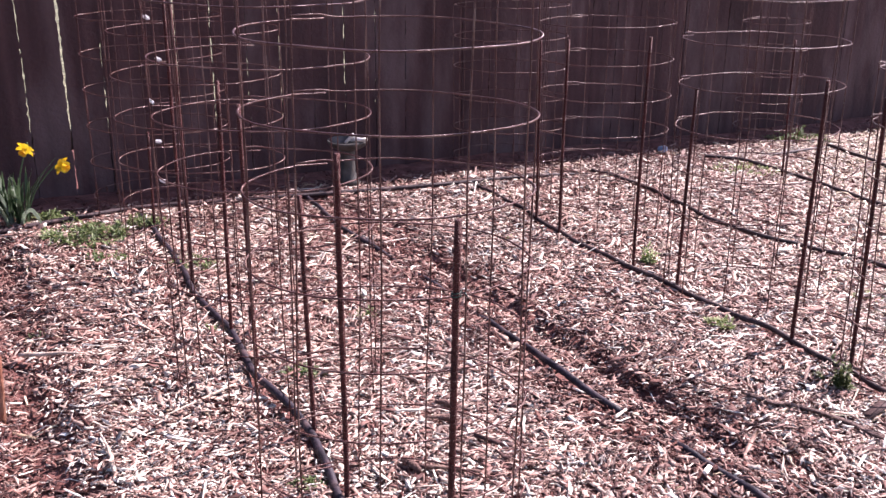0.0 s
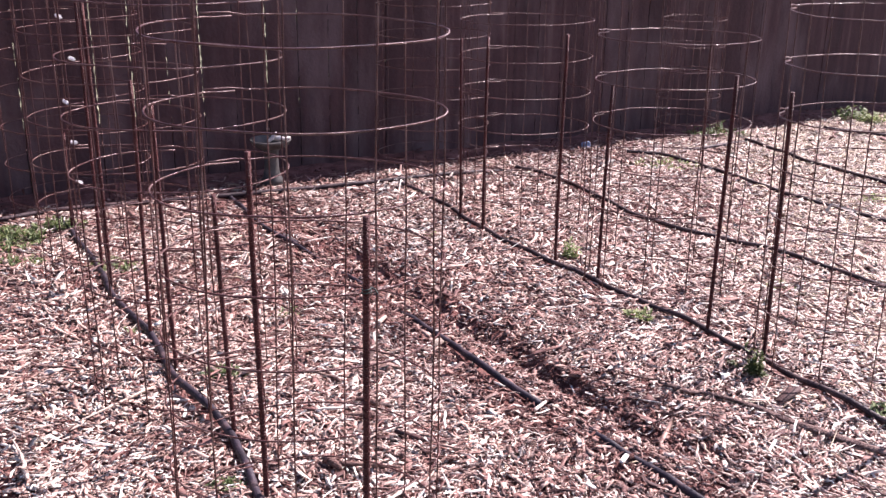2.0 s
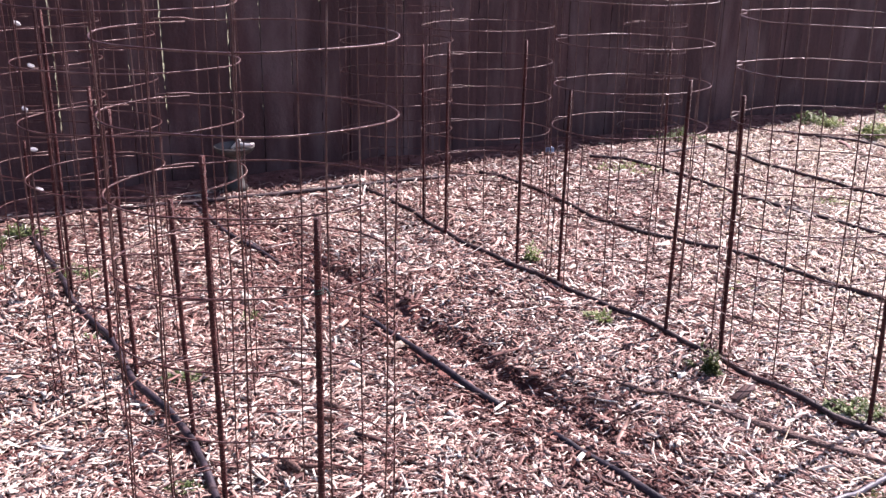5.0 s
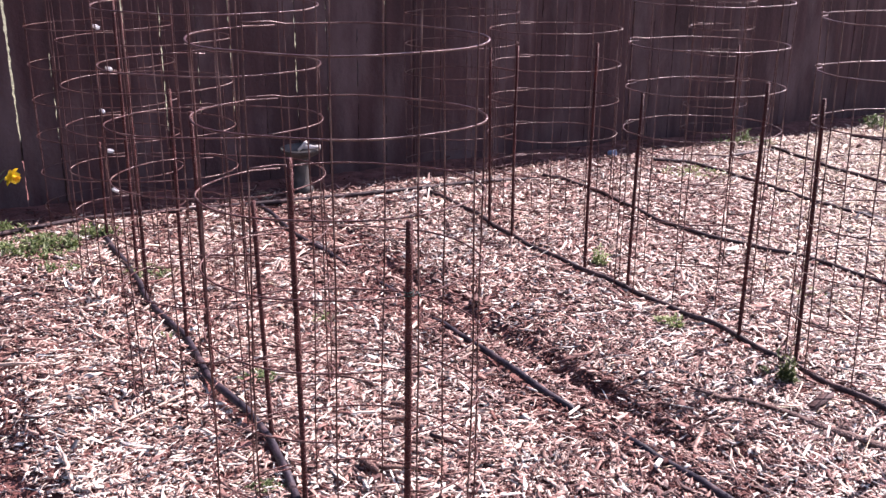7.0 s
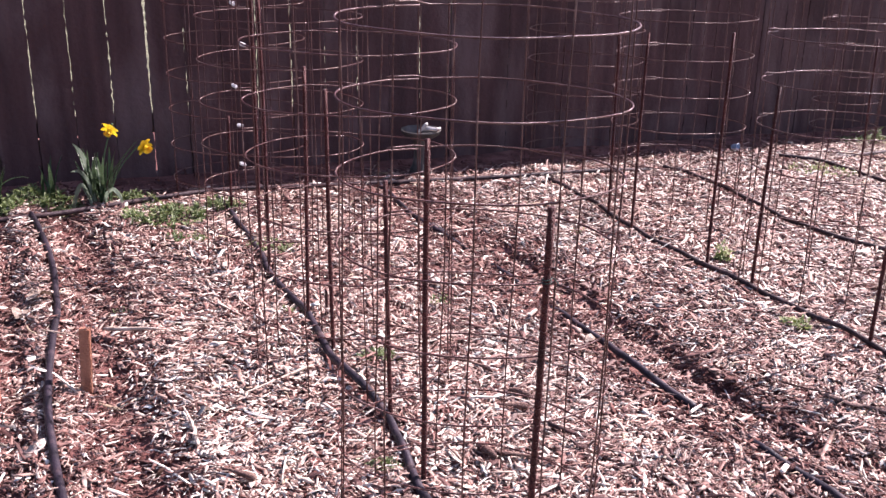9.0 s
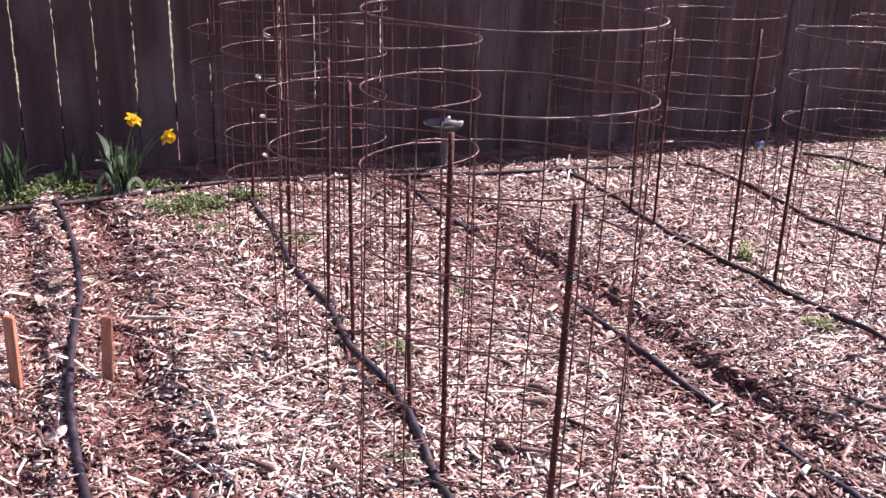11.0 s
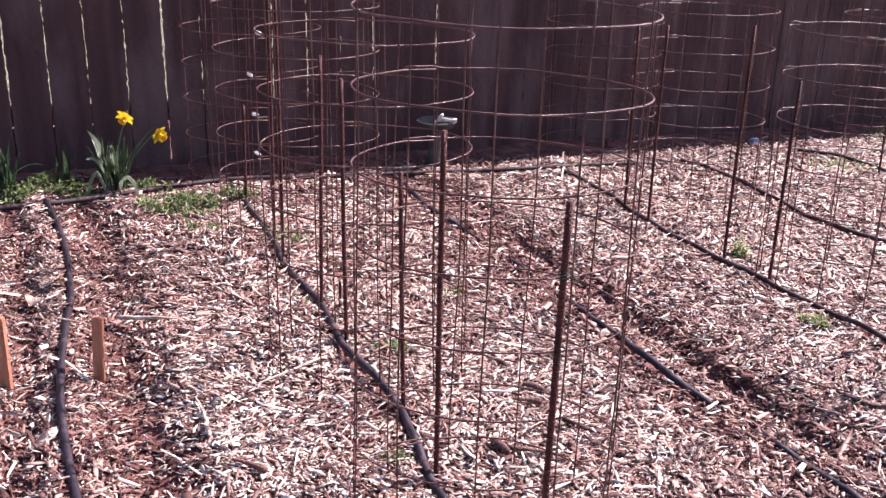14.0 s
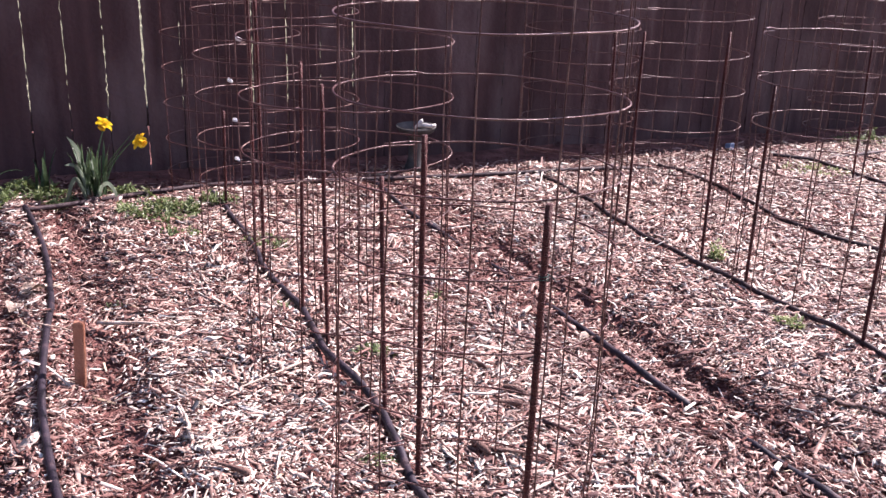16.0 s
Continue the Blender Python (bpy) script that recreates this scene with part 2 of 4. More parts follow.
FURROWS = [  # a line, half width, depth
    ([(-0.55, 4.6), (-0.03, 3.87), (0.25, 3.34), (0.53, 2.87), (0.705, 2.57), (0.86, 2.37)], 0.088, 0.027),
    ([(-0.03, 3.86), (0.13, 3.58), (0.255, 3.36), (0.395, 3.11), (0.55, 2.85), (0.695, 2.623), (0.73, 2.553), (0.765, 2.453), (0.817, 2.38), (0.88, 2.33)], 0.034, 0.022),
    ([(-0.68, 4.55), (-0.2, 3.80), (0.12, 3.30), (0.33, 2.86), (0.52, 2.55), (0.8, 2.16), (1.1, 1.75)], 0.075, 0.004),
    ([(-1.9, 4.0), (-1.669, 3.61), (-1.54, 3.357), (-1.426, 3.135), (-1.269, 2.793), (-1.138, 2.512), (-1.029, 2.304), (-0.958, 2.174), (-0.877, 2.009), (-0.835, 1.924), (-0.69, 1.6)], 0.082, 0.040),
    ([(-2.08, 3.75), (-1.89, 3.436), (-1.73, 3.128), (-1.55, 2.786), (-1.41, 2.50), (-1.33, 2.317), (-1.243, 2.10), (-1.167, 1.92), (-1.01, 1.55)], 0.042, 0.028),
]


def dug(x, y):
    """How far a place lies in turned soil, from 0 to 1."""
    out = np.zeros(np.shape(x))
    for i, (line, half, _) in enumerate(FURROWS):
        out = np.maximum(out, np.exp(-(way_off(x, y, line) / (1.35 * half)) ** 2))
    return out


def lie(x, y):
    """The ground's height."""
    x, y = np.asarray(x, float), np.asarray(y, float)
    z = SLOPE * np.clip(x, -6, 8) - 0.017      # the chips lie on this
    near = np.exp(-((np.maximum(np.abs(x) - 5, 0)) ** 2 + np.maximum(np.abs(y - 4) - 5, 0) ** 2) / 8)
    z = z + near * (0.010 * swell(x, y, 5.0, 3) + 0.005 * swell(x, y, 17.0, 4) + 0.0045 * swell(x, y, 44.0, 9))
    for line, half, deep in FURROWS:
        d = way_off(x, y, line) + 0.018 * swell(x, y, 21.0, 5)
        broken = 0.72 + 0.38 * swell(x, y, 9.0, 6)
        z = z - deep * broken * np.exp(-(d / half) ** 2) + 0.35 * deep * np.exp(-((d - 2.0 * half) / (0.9 * half)) ** 2)
    return z


def on_ground(x, y):
    return float(lie(x, y))


def steps_out(lo, hi, step, far):
    """Even steps between lo and hi, then ever wider ones as far as the horizon."""
    inner = list(np.arange(lo, hi + step / 2, step))
    grow = [step * 1.5 * 1.45 ** k for k in range(40)]
    right = [hi + s for s in np.cumsum(grow) if s < far]
    left = [lo - s for s in np.cumsum(grow) if s < far]
    return np.array(left[::-1] + inner + right)


LAWN_EDGE = [(-9.0, -3.4), (-2.5, -0.3), (-0.6, 0.75), (0.551, 1.67), (1.241, 2.02), (1.379, 2.09), (1.509, 2.165), (1.73, 2.28), (2.31, 2.525), (3.01, 2.735), (5.0, 3.2), (9.0, 3.6)]


def build_ground():
    xs, ys = steps_out(-6.0, 6.0, 0.045, 900), steps_out(-2.6, 7.6, 0.045, 900)
    gx, gy = np.meshgrid(xs, ys)
    co = np.stack([gx, gy, lie(gx, gy)], -1).reshape(-1, 3)
    w, h = len(xs), len(ys)
    i = (np.arange(h - 1)[:, None] * w + np.arange(w - 1)[None]).ravel()
    quads = np.stack([i, i + 1, i + 1 + w, i + w], 1)
    me = bpy.data.meshes.new("ground")
    me.from_pydata(co.tolist(), [], quads.tolist())
    me.materials.append(SOIL)
    me.materials.append(LAWN)
    mid = co[quads].mean(1)
    lawn = mid[:, 1] > FENCE_A + FENCE_K * mid[:, 0] + 1.15
    edge = np.array(LAWN_EDGE)
    lawn |= (mid[:, 1] < np.interp(mid[:, 0], edge[:, 0], edge[:, 1]))
    lawn |= (np.abs(mid[:, 0]) > 9) | (mid[:, 1] < -4)
    me.polygons.foreach_set("material_index", lawn.astype(np.int32))
    me.polygons.foreach_set("use_smooth", np.ones(len(quads), bool))
    return tagged(new("ground", me), "dark brown garden soil with lawn beyond the fence", "ground", kind="structure")


build_ground()


# -------------------------------------------------------------- the fence
def build_fence():
    fence = tagged(new("wall_fence"), "dark brown weathered board fence with narrow gaps, in its own shade", "fence", kind="structure")
    r = random.Random(7)
    c, s = math.cos(FENCE_ANGLE), math.sin(FENCE_ANGLE)
    pitch = 0.1674
    turn = pose(0, 0, 0, 0, 0, math.degrees(FENCE_ANGLE))

    boards = []
    for width, wavy in ((0.1612, 0.0016), (0.1622, 0.0018), (0.1634, 0.0021), (0.1652, 0.0017), (0.1668, 0.0009), (0.1616, 0.0020), (0.1638, 0.0021), (0.1646, 0.0020)):
        # sawn edges that swell and shrink along the board
        bm = bmesh.new()
        rows = []
        for z in np.linspace(0, 1.86, 88):
            left, right = -width / 2 + r.gauss(0, wavy), width / 2 + r.gauss(0, wavy)
            rows.append([bm.verts.new((a, b, z)) for a, b in ((left, 0.0065), (left + 0.002, 0.0085), (right - 0.002, 0.0085), (right, 0.0065), (right, -0.0085), (left, -0.0085))])
        for a, b in zip(rows, rows[1:]):
            for j in range(6):
                bm.faces.new((a[j], a[(j + 1) % 6], b[(j + 1) % 6], b[j]))
        bm.faces.new(rows[0][::-1])
        bm.faces.new(rows[-1])
        bmesh.ops.recalc_face_normals(bm, faces=bm.faces)
        me = bpy.data.meshes.new("picket")
        bm.to_mesh(me)
        bm.free()
        me.materials.append(PICKET)
        boards.append(me)
    for k in range(-34, 62):
        along = -1.645 + pitch * k
        if along < -0.75:
            which = r.choice((0, 5, 1, 1, 2))
        elif along < 1.9:
            which = r.choice((2, 6, 6, 7, 7, 3))
        else:
            which = r.choice((3, 4, 4, 7, 4))
        x0 = along * c
        ob = new("picket", boards[which])
        ob.parent = fence
        foot = on_ground(x0, FENCE_A + FENCE_K * x0) - 0.03 + r.uniform(-0.012, 0.012)
        ob.matrix_basis = Matrix.Translation((x0, FENCE_A + FENCE_K * x0, foot)) @ turn @ pose(0, r.uniform(-0.002, 0.002), 0, 0, r.uniform(-0.25, 0.25), r.uniform(-0.4, 0.4))
    for z in (0.19, 0.98, 1.60):
        bm = bmesh.new()
        block(bm, (15.6, 0.038, 0.089), bevel=0.004)
        ob = part("rail", bm, RAIL, fence)
        mx = 2.3
        ob.matrix_basis = Matrix.Translation((mx - 0.030 * s, FENCE_A + FENCE_K * mx + 0.030 * c, SLOPE * mx + z)) @ pose(0, 0, 0, 0, -math.degrees(math.atan(SLOPE * c)), math.degrees(FENCE_ANGLE))
    # unseen boards added behind the pickets to keep light out of the low gaps
    for a, b in ((-6.0, -1.93), (-1.83, 0.6), (0.61, 3.0), (3.01, 5.4), (5.41, 9.0)):
        bm = bmesh.new()
        block(bm, (b - a, 0.019, 0.20), bevel=0.003)
        ob = part("gap_blocker", bm, RAIL, fence)
        mx = 0.5 * (a + b) * c
        ob.matrix_basis = Matrix.Translation((mx - 0.0195 * s, FENCE_A + FENCE_K * mx + 0.0195 * c, SLOPE * mx - 0.02)) @ pose(0, 0, 0, 0, -math.degrees(math.atan(SLOPE * c)), math.degrees(FENCE_ANGLE))
    for k in range(-2, 4):
        bm = bmesh.new()
        block(bm, (0.089, 0.089, 1.95), bevel=0.006)
        ob = part("post", bm, RAIL, fence)
        x0 = (0.9 + 2.44 * k) * c
        ob.matrix_basis = Matrix.Translation((x0 - 0.097 * s, FENCE_A + FENCE_K * x0 + 0.097 * c, on_ground(x0, FENCE_A + FENCE_K * x0) - 0.1)) @ turn
    return fence


build_fence()


# -------------------------------------------------------------- wire cages and stakes
MESH = 0.1524                          # the wire mesh's squares


def wire_cage(x, y, first, joint, phase, label, lean=(0.0, 0.0), wide=0.293, deep=0.222, clips=False, seed=1, count=10, kink=0.0):
    """A bent cylinder of rusty mesh: rings that do not quite close, uprights stuck into the ground."""
    r = random.Random(seed)
    base = SLOPE * x
    cage = tagged(new("wire_cage"), label, "plant cage", group="wire cages")
    cage.location = (x, y, base)
    ups = 11
    wob = [(r.uniform(-0.007, 0.007), r.uniform(0, math.tau)) for _ in range(3)]

    def round_at(a, z, out=0.0):
        turned = (a + math.pi) % math.tau - math.pi
        k = 1 + out + sum(m * math.cos((i + 2) * a + p) for i, (m, p) in enumerate(wob)) + kink * max(0.0, 1 - abs(turned + 0.05) / 0.45)
        return Vector((wide * k * math.cos(a) + lean[0] * z, deep * k * math.sin(a) + lean[1] * z, z))

    for i in range(count):
        z = first + MESH * i
        bm = bmesh.new()
        n, over = 56, radians(14)
        line = []
        for j in range(n + 1):
            s = j / n
            a = joint + over * 0.5 - (math.tau + over) * s
            sag = 0.0012 * math.sin(ups * a * 0.5 + i) + 0.003 * math.sin(a + i * 1.7)
            line.append(round_at(a, z + sag + (0.006 if s < 0.04 else -0.002 if s > 0.97 else 0), 0.012 * max(0, 1 - s * 14) - 0.03 * max(0, (s - 0.965) * 28)))
        tube(bm, line, 0.0021, 6)
        smooth(part("ring", bm, RUST, cage))
    top = first + MESH * (count - 1)
    for j in range(ups):
        a = phase + math.tau * j / ups
        bm = bmesh.new()
        bend = r.uniform(-0.006, 0.006)
        line = []
        for k in range(9):
            z = -0.06 + (top + 0.066) * k / 8
            q = round_at(a, z, 0.008)
            q.x += bend * math.sin(3 * z + j) + 0.002 * math.sin(9 * z + j)
            line.append(q)
        tube(bm, line, 0.0020, 6)
        smooth(part("upright", bm, RUST, cage))
    if clips:
        for i in range(1, min(count, 7)):
            bm = bmesh.new()
            block(bm, (0.027, 0.010, 0.014), bevel=0.004)
            ob = part("clip", bm, PLASTIC, cage, "white plastic clip")
            q = round_at(joint + (0, 0.065, 0.075, 0.125, -0.015, 0.10, 0.06)[i], first + MESH * i + 0.020, 0.03)
            ob.matrix_basis = Matrix.Translation(q + Vector((0, 0, -0.008))) @ pose(0, 0, 0, r.uniform(-20, 20), r.uniform(10, 40), r.uniform(-30, 30))
    return cage


LABEL = "open cylinder of rusty wire mesh standing on wood chips"
wire_cage(-0.112, 1.990, 0.0530, radians(127), radians(8), "rusty wire mesh cylinder with hooked ring ends, tied to bars", (0.010, 0.0), wide=0.290, deep=0.224, seed=1, kink=0.024)
wire_cage(-0.466, 2.705, 0.0350, radians(108), radians(20), LABEL, (-0.010, 0.0), wide=0.287, seed=2)
wire_cage(-0.858, 3.585, 0.1300, radians(128), radians(4), "rusty wire mesh cylinder with white plastic clips", clips=True, seed=3, count=9)
wire_cage(-1.217, 4.325, 0.078, radians(105), radians(15), "rusty wire mesh cylinder beside the board fence", wide=0.297, seed=4, count=9)
wire_cage(0.345, 5.205, 0.0810, radians(100), radians(11), "rusty wire mesh cylinder beside the board fence", wide=0.286, deep=0.2, seed=5, count=9)
wire_cage(0.705, 4.432, 0.1050, radians(115), radians(2), LABEL, wide=0.287, seed=6, count=9)
wire_cage(1.126, 3.605, 0.0075, radians(150), radians(17), LABEL, wide=0.287, seed=7)
wire_cage(1.557, 2.917, 0.0304, radians(155), radians(6), LABEL, (-0.019, 0.0), wide=0.290, seed=8)
wire_cage(1.941, 6.033, 0.1064, radians(120), radians(9), "narrow rusty wire mesh cylinder close to the board fence", wide=0.192, deep=0.146, seed=9, count=9)


def rebar_stake(x, y, high, radius=0.0062, tip=(0.0, 0.0), ribbed=True, label="dark rusty steel bar pushed into the wood chips", sunk=0.12, seed=0):
    """A steel bar with the raised ribs of rebar."""
    base = SLOPE * x
    stake = tagged(new("rebar_stake"), label, "garden stake", group="stakes of the cages")
    stake.location = (x, y, base)
    bm = bmesh.new()
    line = [Vector((tip[0] * z / high + 0.002 * math.sin(4 * z + seed), tip[1] * z / high, z)) for z in np.linspace(-sunk, high, 12)]
    tube(bm, line, radius, 10)
    smooth(part("bar", bm, REBAR, stake))
    if ribbed:
        bm = bmesh.new()
        z = 0.015
        while z < high - 0.01:
            c = Vector((tip[0] * z / high + 0.002 * math.sin(4 * z + seed), tip[1] * z / high, z))
            ring = [c + Vector((radius * 1.05 * math.cos(a), radius * 1.05 * math.sin(a), 0.004 * math.sin(a))) for a in np.linspace(0, math.tau, 9)]
            tube(bm, ring, radius * 0.2, 3)
            z += 0.018
        part("ribs", bm, REBAR, stake)
    return stake


rebar_stake(0.020, 1.742, 0.829, 0.0068, (0.016, 0.0), seed=1, label="thick dark rusty bar tied to a wire cage with green twine")
rebar_stake(-0.2195, 2.135, 0.842, 0.0066, (0.002, 0.0), seed=2)
rebar_stake(-0.333, 2.435, 0.655, 0.0062, (-0.012, 0.0), seed=3, label="short dark rusty bar beside a black hose")
rebar_stake(-0.549, 2.805, 0.800, 0.0062, (-0.012, 0.0), seed=4)
rebar_stake(-0.670, 3.034, 0.818, 0.0060, (0.005, 0.0), seed=5)
rebar_stake(-0.901, 3.477, 0.99, 0.0060, (0.0, 0.0), seed=6)
rebar_stake(-0.976, 3.646, 1.02, 0.0060, (0.010, 0.0), seed=7)
rebar_stake(-1.206, 4.090, 0.40, 0.0060, (0.010, 0.0), seed=8)
rebar_stake(0.888, 3.588, 0.745, 0.0062, (0.010, 0.0), seed=9)
rebar_stake(0.760, 3.789, 0.892, 0.0062, (0.001, 0.0), seed=10)
rebar_stake(1.170, 3.115, 0.869, 0.0066, (0.003, 0.0), seed=11)
rebar_stake(1.303, 2.945, 0.854, 0.0066, (-0.017, 0.0), seed=12)
rebar_stake(1.576, 2.470, 0.83, 0.0066, (-0.02, 0.0), seed=13)
rebar_stake(0.421, 4.338, 0.791, 0.0058, (-0.005, 0.0), seed=14)
rebar_stake(0.502, 4.140, 0.826, 0.0058, (0.005, 0.0), seed=15)
rebar_stake(1.809, 5.253, 0.713, 0.0056, (-0.016, 0.0), seed=16)


def twine_tie(x, y, z):
    bm = bmesh.new()
    line = [Vector((0.0088 * math.cos(a), 0.0088 * math.sin(a), 0.0010 * a)) for a in np.linspace(0, 2.2 * math.tau, 30)]
    line += [Vector((0.016, -0.006, 0.012)), Vector((0.022, -0.012, 0.004))]
    tube(bm, line, 0.0012, 5)
    ob = tagged(part("twine_tie", bm, TWINE), "green twine knotted round a rusty bar", "tie")
    ob.location = (x, y, z)
    return ob


twine_tie(0.0325, 1.742, 0.680)


# -------------------------------------------------------------- watering hoses
CLEAR = []                             # stretches of hose that lie free of chips


def hose(name, points, radius, label, lifts=(), mat=None, half_buried=0.95, wander=0.006, seed=0, slack=9):
    """A hose that lies on the ground along smooth points. lifts: (x, y, height, reach) where it rises off the ground or dips under it."""
    r = random.Random(seed)
    p1, p2 = r.uniform(0, 6), r.uniform(0, 6)
    flat = spline([(x, y, 0) for x, y in points], 14)
    line, s = [], 0.0
    for i, q in enumerate(flat):
        s += (q - flat[i - 1]).length if i else 0
        d = (flat[min(i + 1, len(flat) - 1)] - flat[max(i - 1, 0)]).normalized()
        q = q + Vector((-d.y, d.x, 0)) * wander * (math.sin(9 * s + p1) + 0.6 * math.sin(21 * s + p2))
        z = on_ground(q.x, q.y) + radius * half_buried + 0.003
        for lx, ly, up, reach in lifts:
            z += up * math.exp(-((q.x - lx) ** 2 + (q.y - ly) ** 2) / reach ** 2)
        line.append(Vector((q.x, q.y, z)))
    # slack keeps the tube from following every bump
    for _ in range(slack):
        line = [line[0]] + [Vector((b.x, b.y, 0.25 * a.z + 0.5 * b.z + 0.25 * c.z)) for a, b, c in zip(line, line[1:], line[2:])] + [line[-1]]
    for a, b in zip(line[::3], line[3::3]):
        if min(a.z, b.z) > on_ground(a.x, a.y) - 0.2 * radius:
            CLEAR.append(((a.x, a.y), (b.x, b.y)))
    bm = bmesh.new()
    tube(bm, line, radius, 12)
    return tagged(smooth(part(name, bm, mat or HOSE)), label, "hose", group="watering hoses")


SOAKER = "black watering hose lying on the wood chips"
hose("watering_hose", [(-3.2, 3.10), (-2.13, 3.66), (-1.93, 3.80), (-1.75, 3.975), (-1.55, 4.16), (-1.30, 4.35), (-0.95, 4.48), (-0.46, 4.66), (0.0, 4.85), (0.41, 5.06), (0.75, 5.22), (1.3, 5.47), (1.7, 5.66), (2.06, 5.83), (2.33, 6.00), (3.0, 6.36), (4.6, 7.2)], 0.0112,
     "black supply hose along the fence, partly under wood chips", [(1.05, 5.35, -0.05, 0.26), (1.55, 5.6, -0.05, 0.3), (2.75, 6.25, -0.05, 0.3), (3.7, 6.7, -0.05, 0.6)], seed=1, wander=0.001, half_buried=1.5, mat=DUSTY_HOSE, slack=160)
hose("watering_hose", [(-1.945, 3.80), (-1.915, 3.755), (-1.825, 3.615), (-1.713, 3.43), (-1.615, 3.25), (-1.537, 3.08), (-1.462, 2.92), (-1.388, 2.72), (-1.307, 2.51), (-1.232, 2.325), (-1.153, 2.163), (-1.076, 2.02), (-1.00, 1.885), (-0.85, 1.62)], 0.0110, "black watering hose between two shallow furrows", [(-1.35, 2.65, 0.008, 0.4)], seed=2, half_buried=1.25, wander=0.0006, slack=120)
hose("watering_hose", [(-1.32, 4.26), (-1.222, 4.10), (-1.045, 3.77), (-0.91, 3.46), (-0.80, 3.25), (-0.71, 3.10), (-0.615, 2.905), (-0.53, 2.705), (-0.415, 2.545), (-0.335, 2.405), (-0.283, 2.265), (-0.230, 2.12), (-0.175, 2.01), (0.0, 1.60)], 0.0110, "thick black watering hose, bowed up off the wood chips", [(-0.46, 2.61, 0.028, 0.15), (-0.92, 3.5, 0.004, 0.14), (-0.72, 3.12, 0.006, 0.08)], seed=3, half_buried=1.0, mat=HOSE, wander=0.003)
hose("watering_hose", [(-0.64, 4.62), (-0.55, 4.42), (-0.43, 4.17), (-0.245, 3.905), (-0.08, 3.65), (0.05, 3.42), (0.143, 3.275), (0.196, 3.18), (0.275, 3.03), (0.333, 2.90), (0.405, 2.765), (0.480, 2.655), (0.529, 2.60), (0.576, 2.53), (0.636, 2.449), (0.698, 2.350), (0.770, 2.235), (0.826, 2.130), (1.12, 1.637)], 0.0108, "black watering hose half buried in turned mulch", [(-0.42, 4.16, -0.010, 0.16), (-0.16, 3.76, -0.026, 0.16), (0.09, 3.37, -0.030, 0.13), (0.20, 3.17, -0.008, 0.06), (0.37, 2.83, 0.012, 0.17), (0.575, 2.525, -0.060, 0.065), (0.74, 2.28, -0.010, 0.16)], seed=4, wander=0.0008, slack=24, mat=HOSE)
hose("watering_hose", [(0.17, 4.86), (0.29, 4.63), (0.49, 4.21), (0.64, 3.92), (0.76, 3.74), (0.89, 3.57), (1.03, 3.31), (1.17, 3.11), (1.31, 2.87), (1.43, 2.59), (1.58, 2.41), (2.0, 1.95)], 0.0096, SOAKER, [(1.1, 3.2, 0.012, 0.15), (1.42, 2.62, 0.014, 0.12), (0.65, 3.9, 0.004, 0.4)], seed=5, half_buried=1.3, mat=DUSTY_HOSE)
hose("watering_hose", [(0.80, 5.24), (0.97, 5.03), (1.13, 4.70), (1.24, 4.44), (1.39, 4.23), (1.55, 4.11), (1.71, 3.98), (1.88, 3.74), (2.05, 3.50), (2.6, 2.8)], 0.0096, SOAKER, seed=6, half_buried=1.6, mat=DUSTY_HOSE)
hose("watering_hose", [(1.48, 5.60), (1.68, 5.57), (1.83, 5.39), (1.94, 5.16), (2.13, 4.82), (2.28, 4.59), (2.46, 4.33), (2.9, 3.7)], 0.0096, SOAKER, seed=7, half_buried=1.6, mat=DUSTY_HOSE)
hose("watering_hose", [(2.31, 6.00), (2.41, 5.74), (2.56, 5.34), (2.74, 5.09), (2.94, 4.79), (3.5, 4.0)], 0.0096, SOAKER, seed=8, half_buried=1.6, mat=DUSTY_HOSE)
hose("watering_hose", [(2.98, 6.40), (3.34, 6.19), (3.55, 5.94), (4.2, 5.1)], 0.0096, SOAKER, seed=9, half_buried=1.6, mat=DUSTY_HOSE)
hose("garden_hose", [(0.541, 1.705), (1.231, 2.055), (1.369, 2.125), (1.499, 2.2), (1.72, 2.315), (2.3, 2.56), (3.0, 2.77)], 0.0086, "grey garden hose along the edge of the lawn", mat=GREY_HOSE, half_buried=1.0, seed=10, wander=0.002)


# -------------------------------------------------------------- pegs, bird bath and small things
def wooden_peg(x, y, high, lean):
    bm = bmesh.new()
    block(bm, (0.029, 0.018, high + 0.06), (0, 0, -0.06), 0.002)
    ob = tagged(part("wooden_peg", bm, CEDAR), "short orange-brown cedar peg standing in the mulch", "peg", group="wooden pegs")
    ob.matrix_world = Matrix.Translation((x, y, on_ground(x, y))) @ pose(0, 0, 0, lean[0], lean[1], lean[2])
    return ob


wooden_peg(-1.397, 2.362, 0.220, (2, 1.8, -4))
wooden_peg(-1.187, 2.468, 0.203, (-1, 3.2, 3))


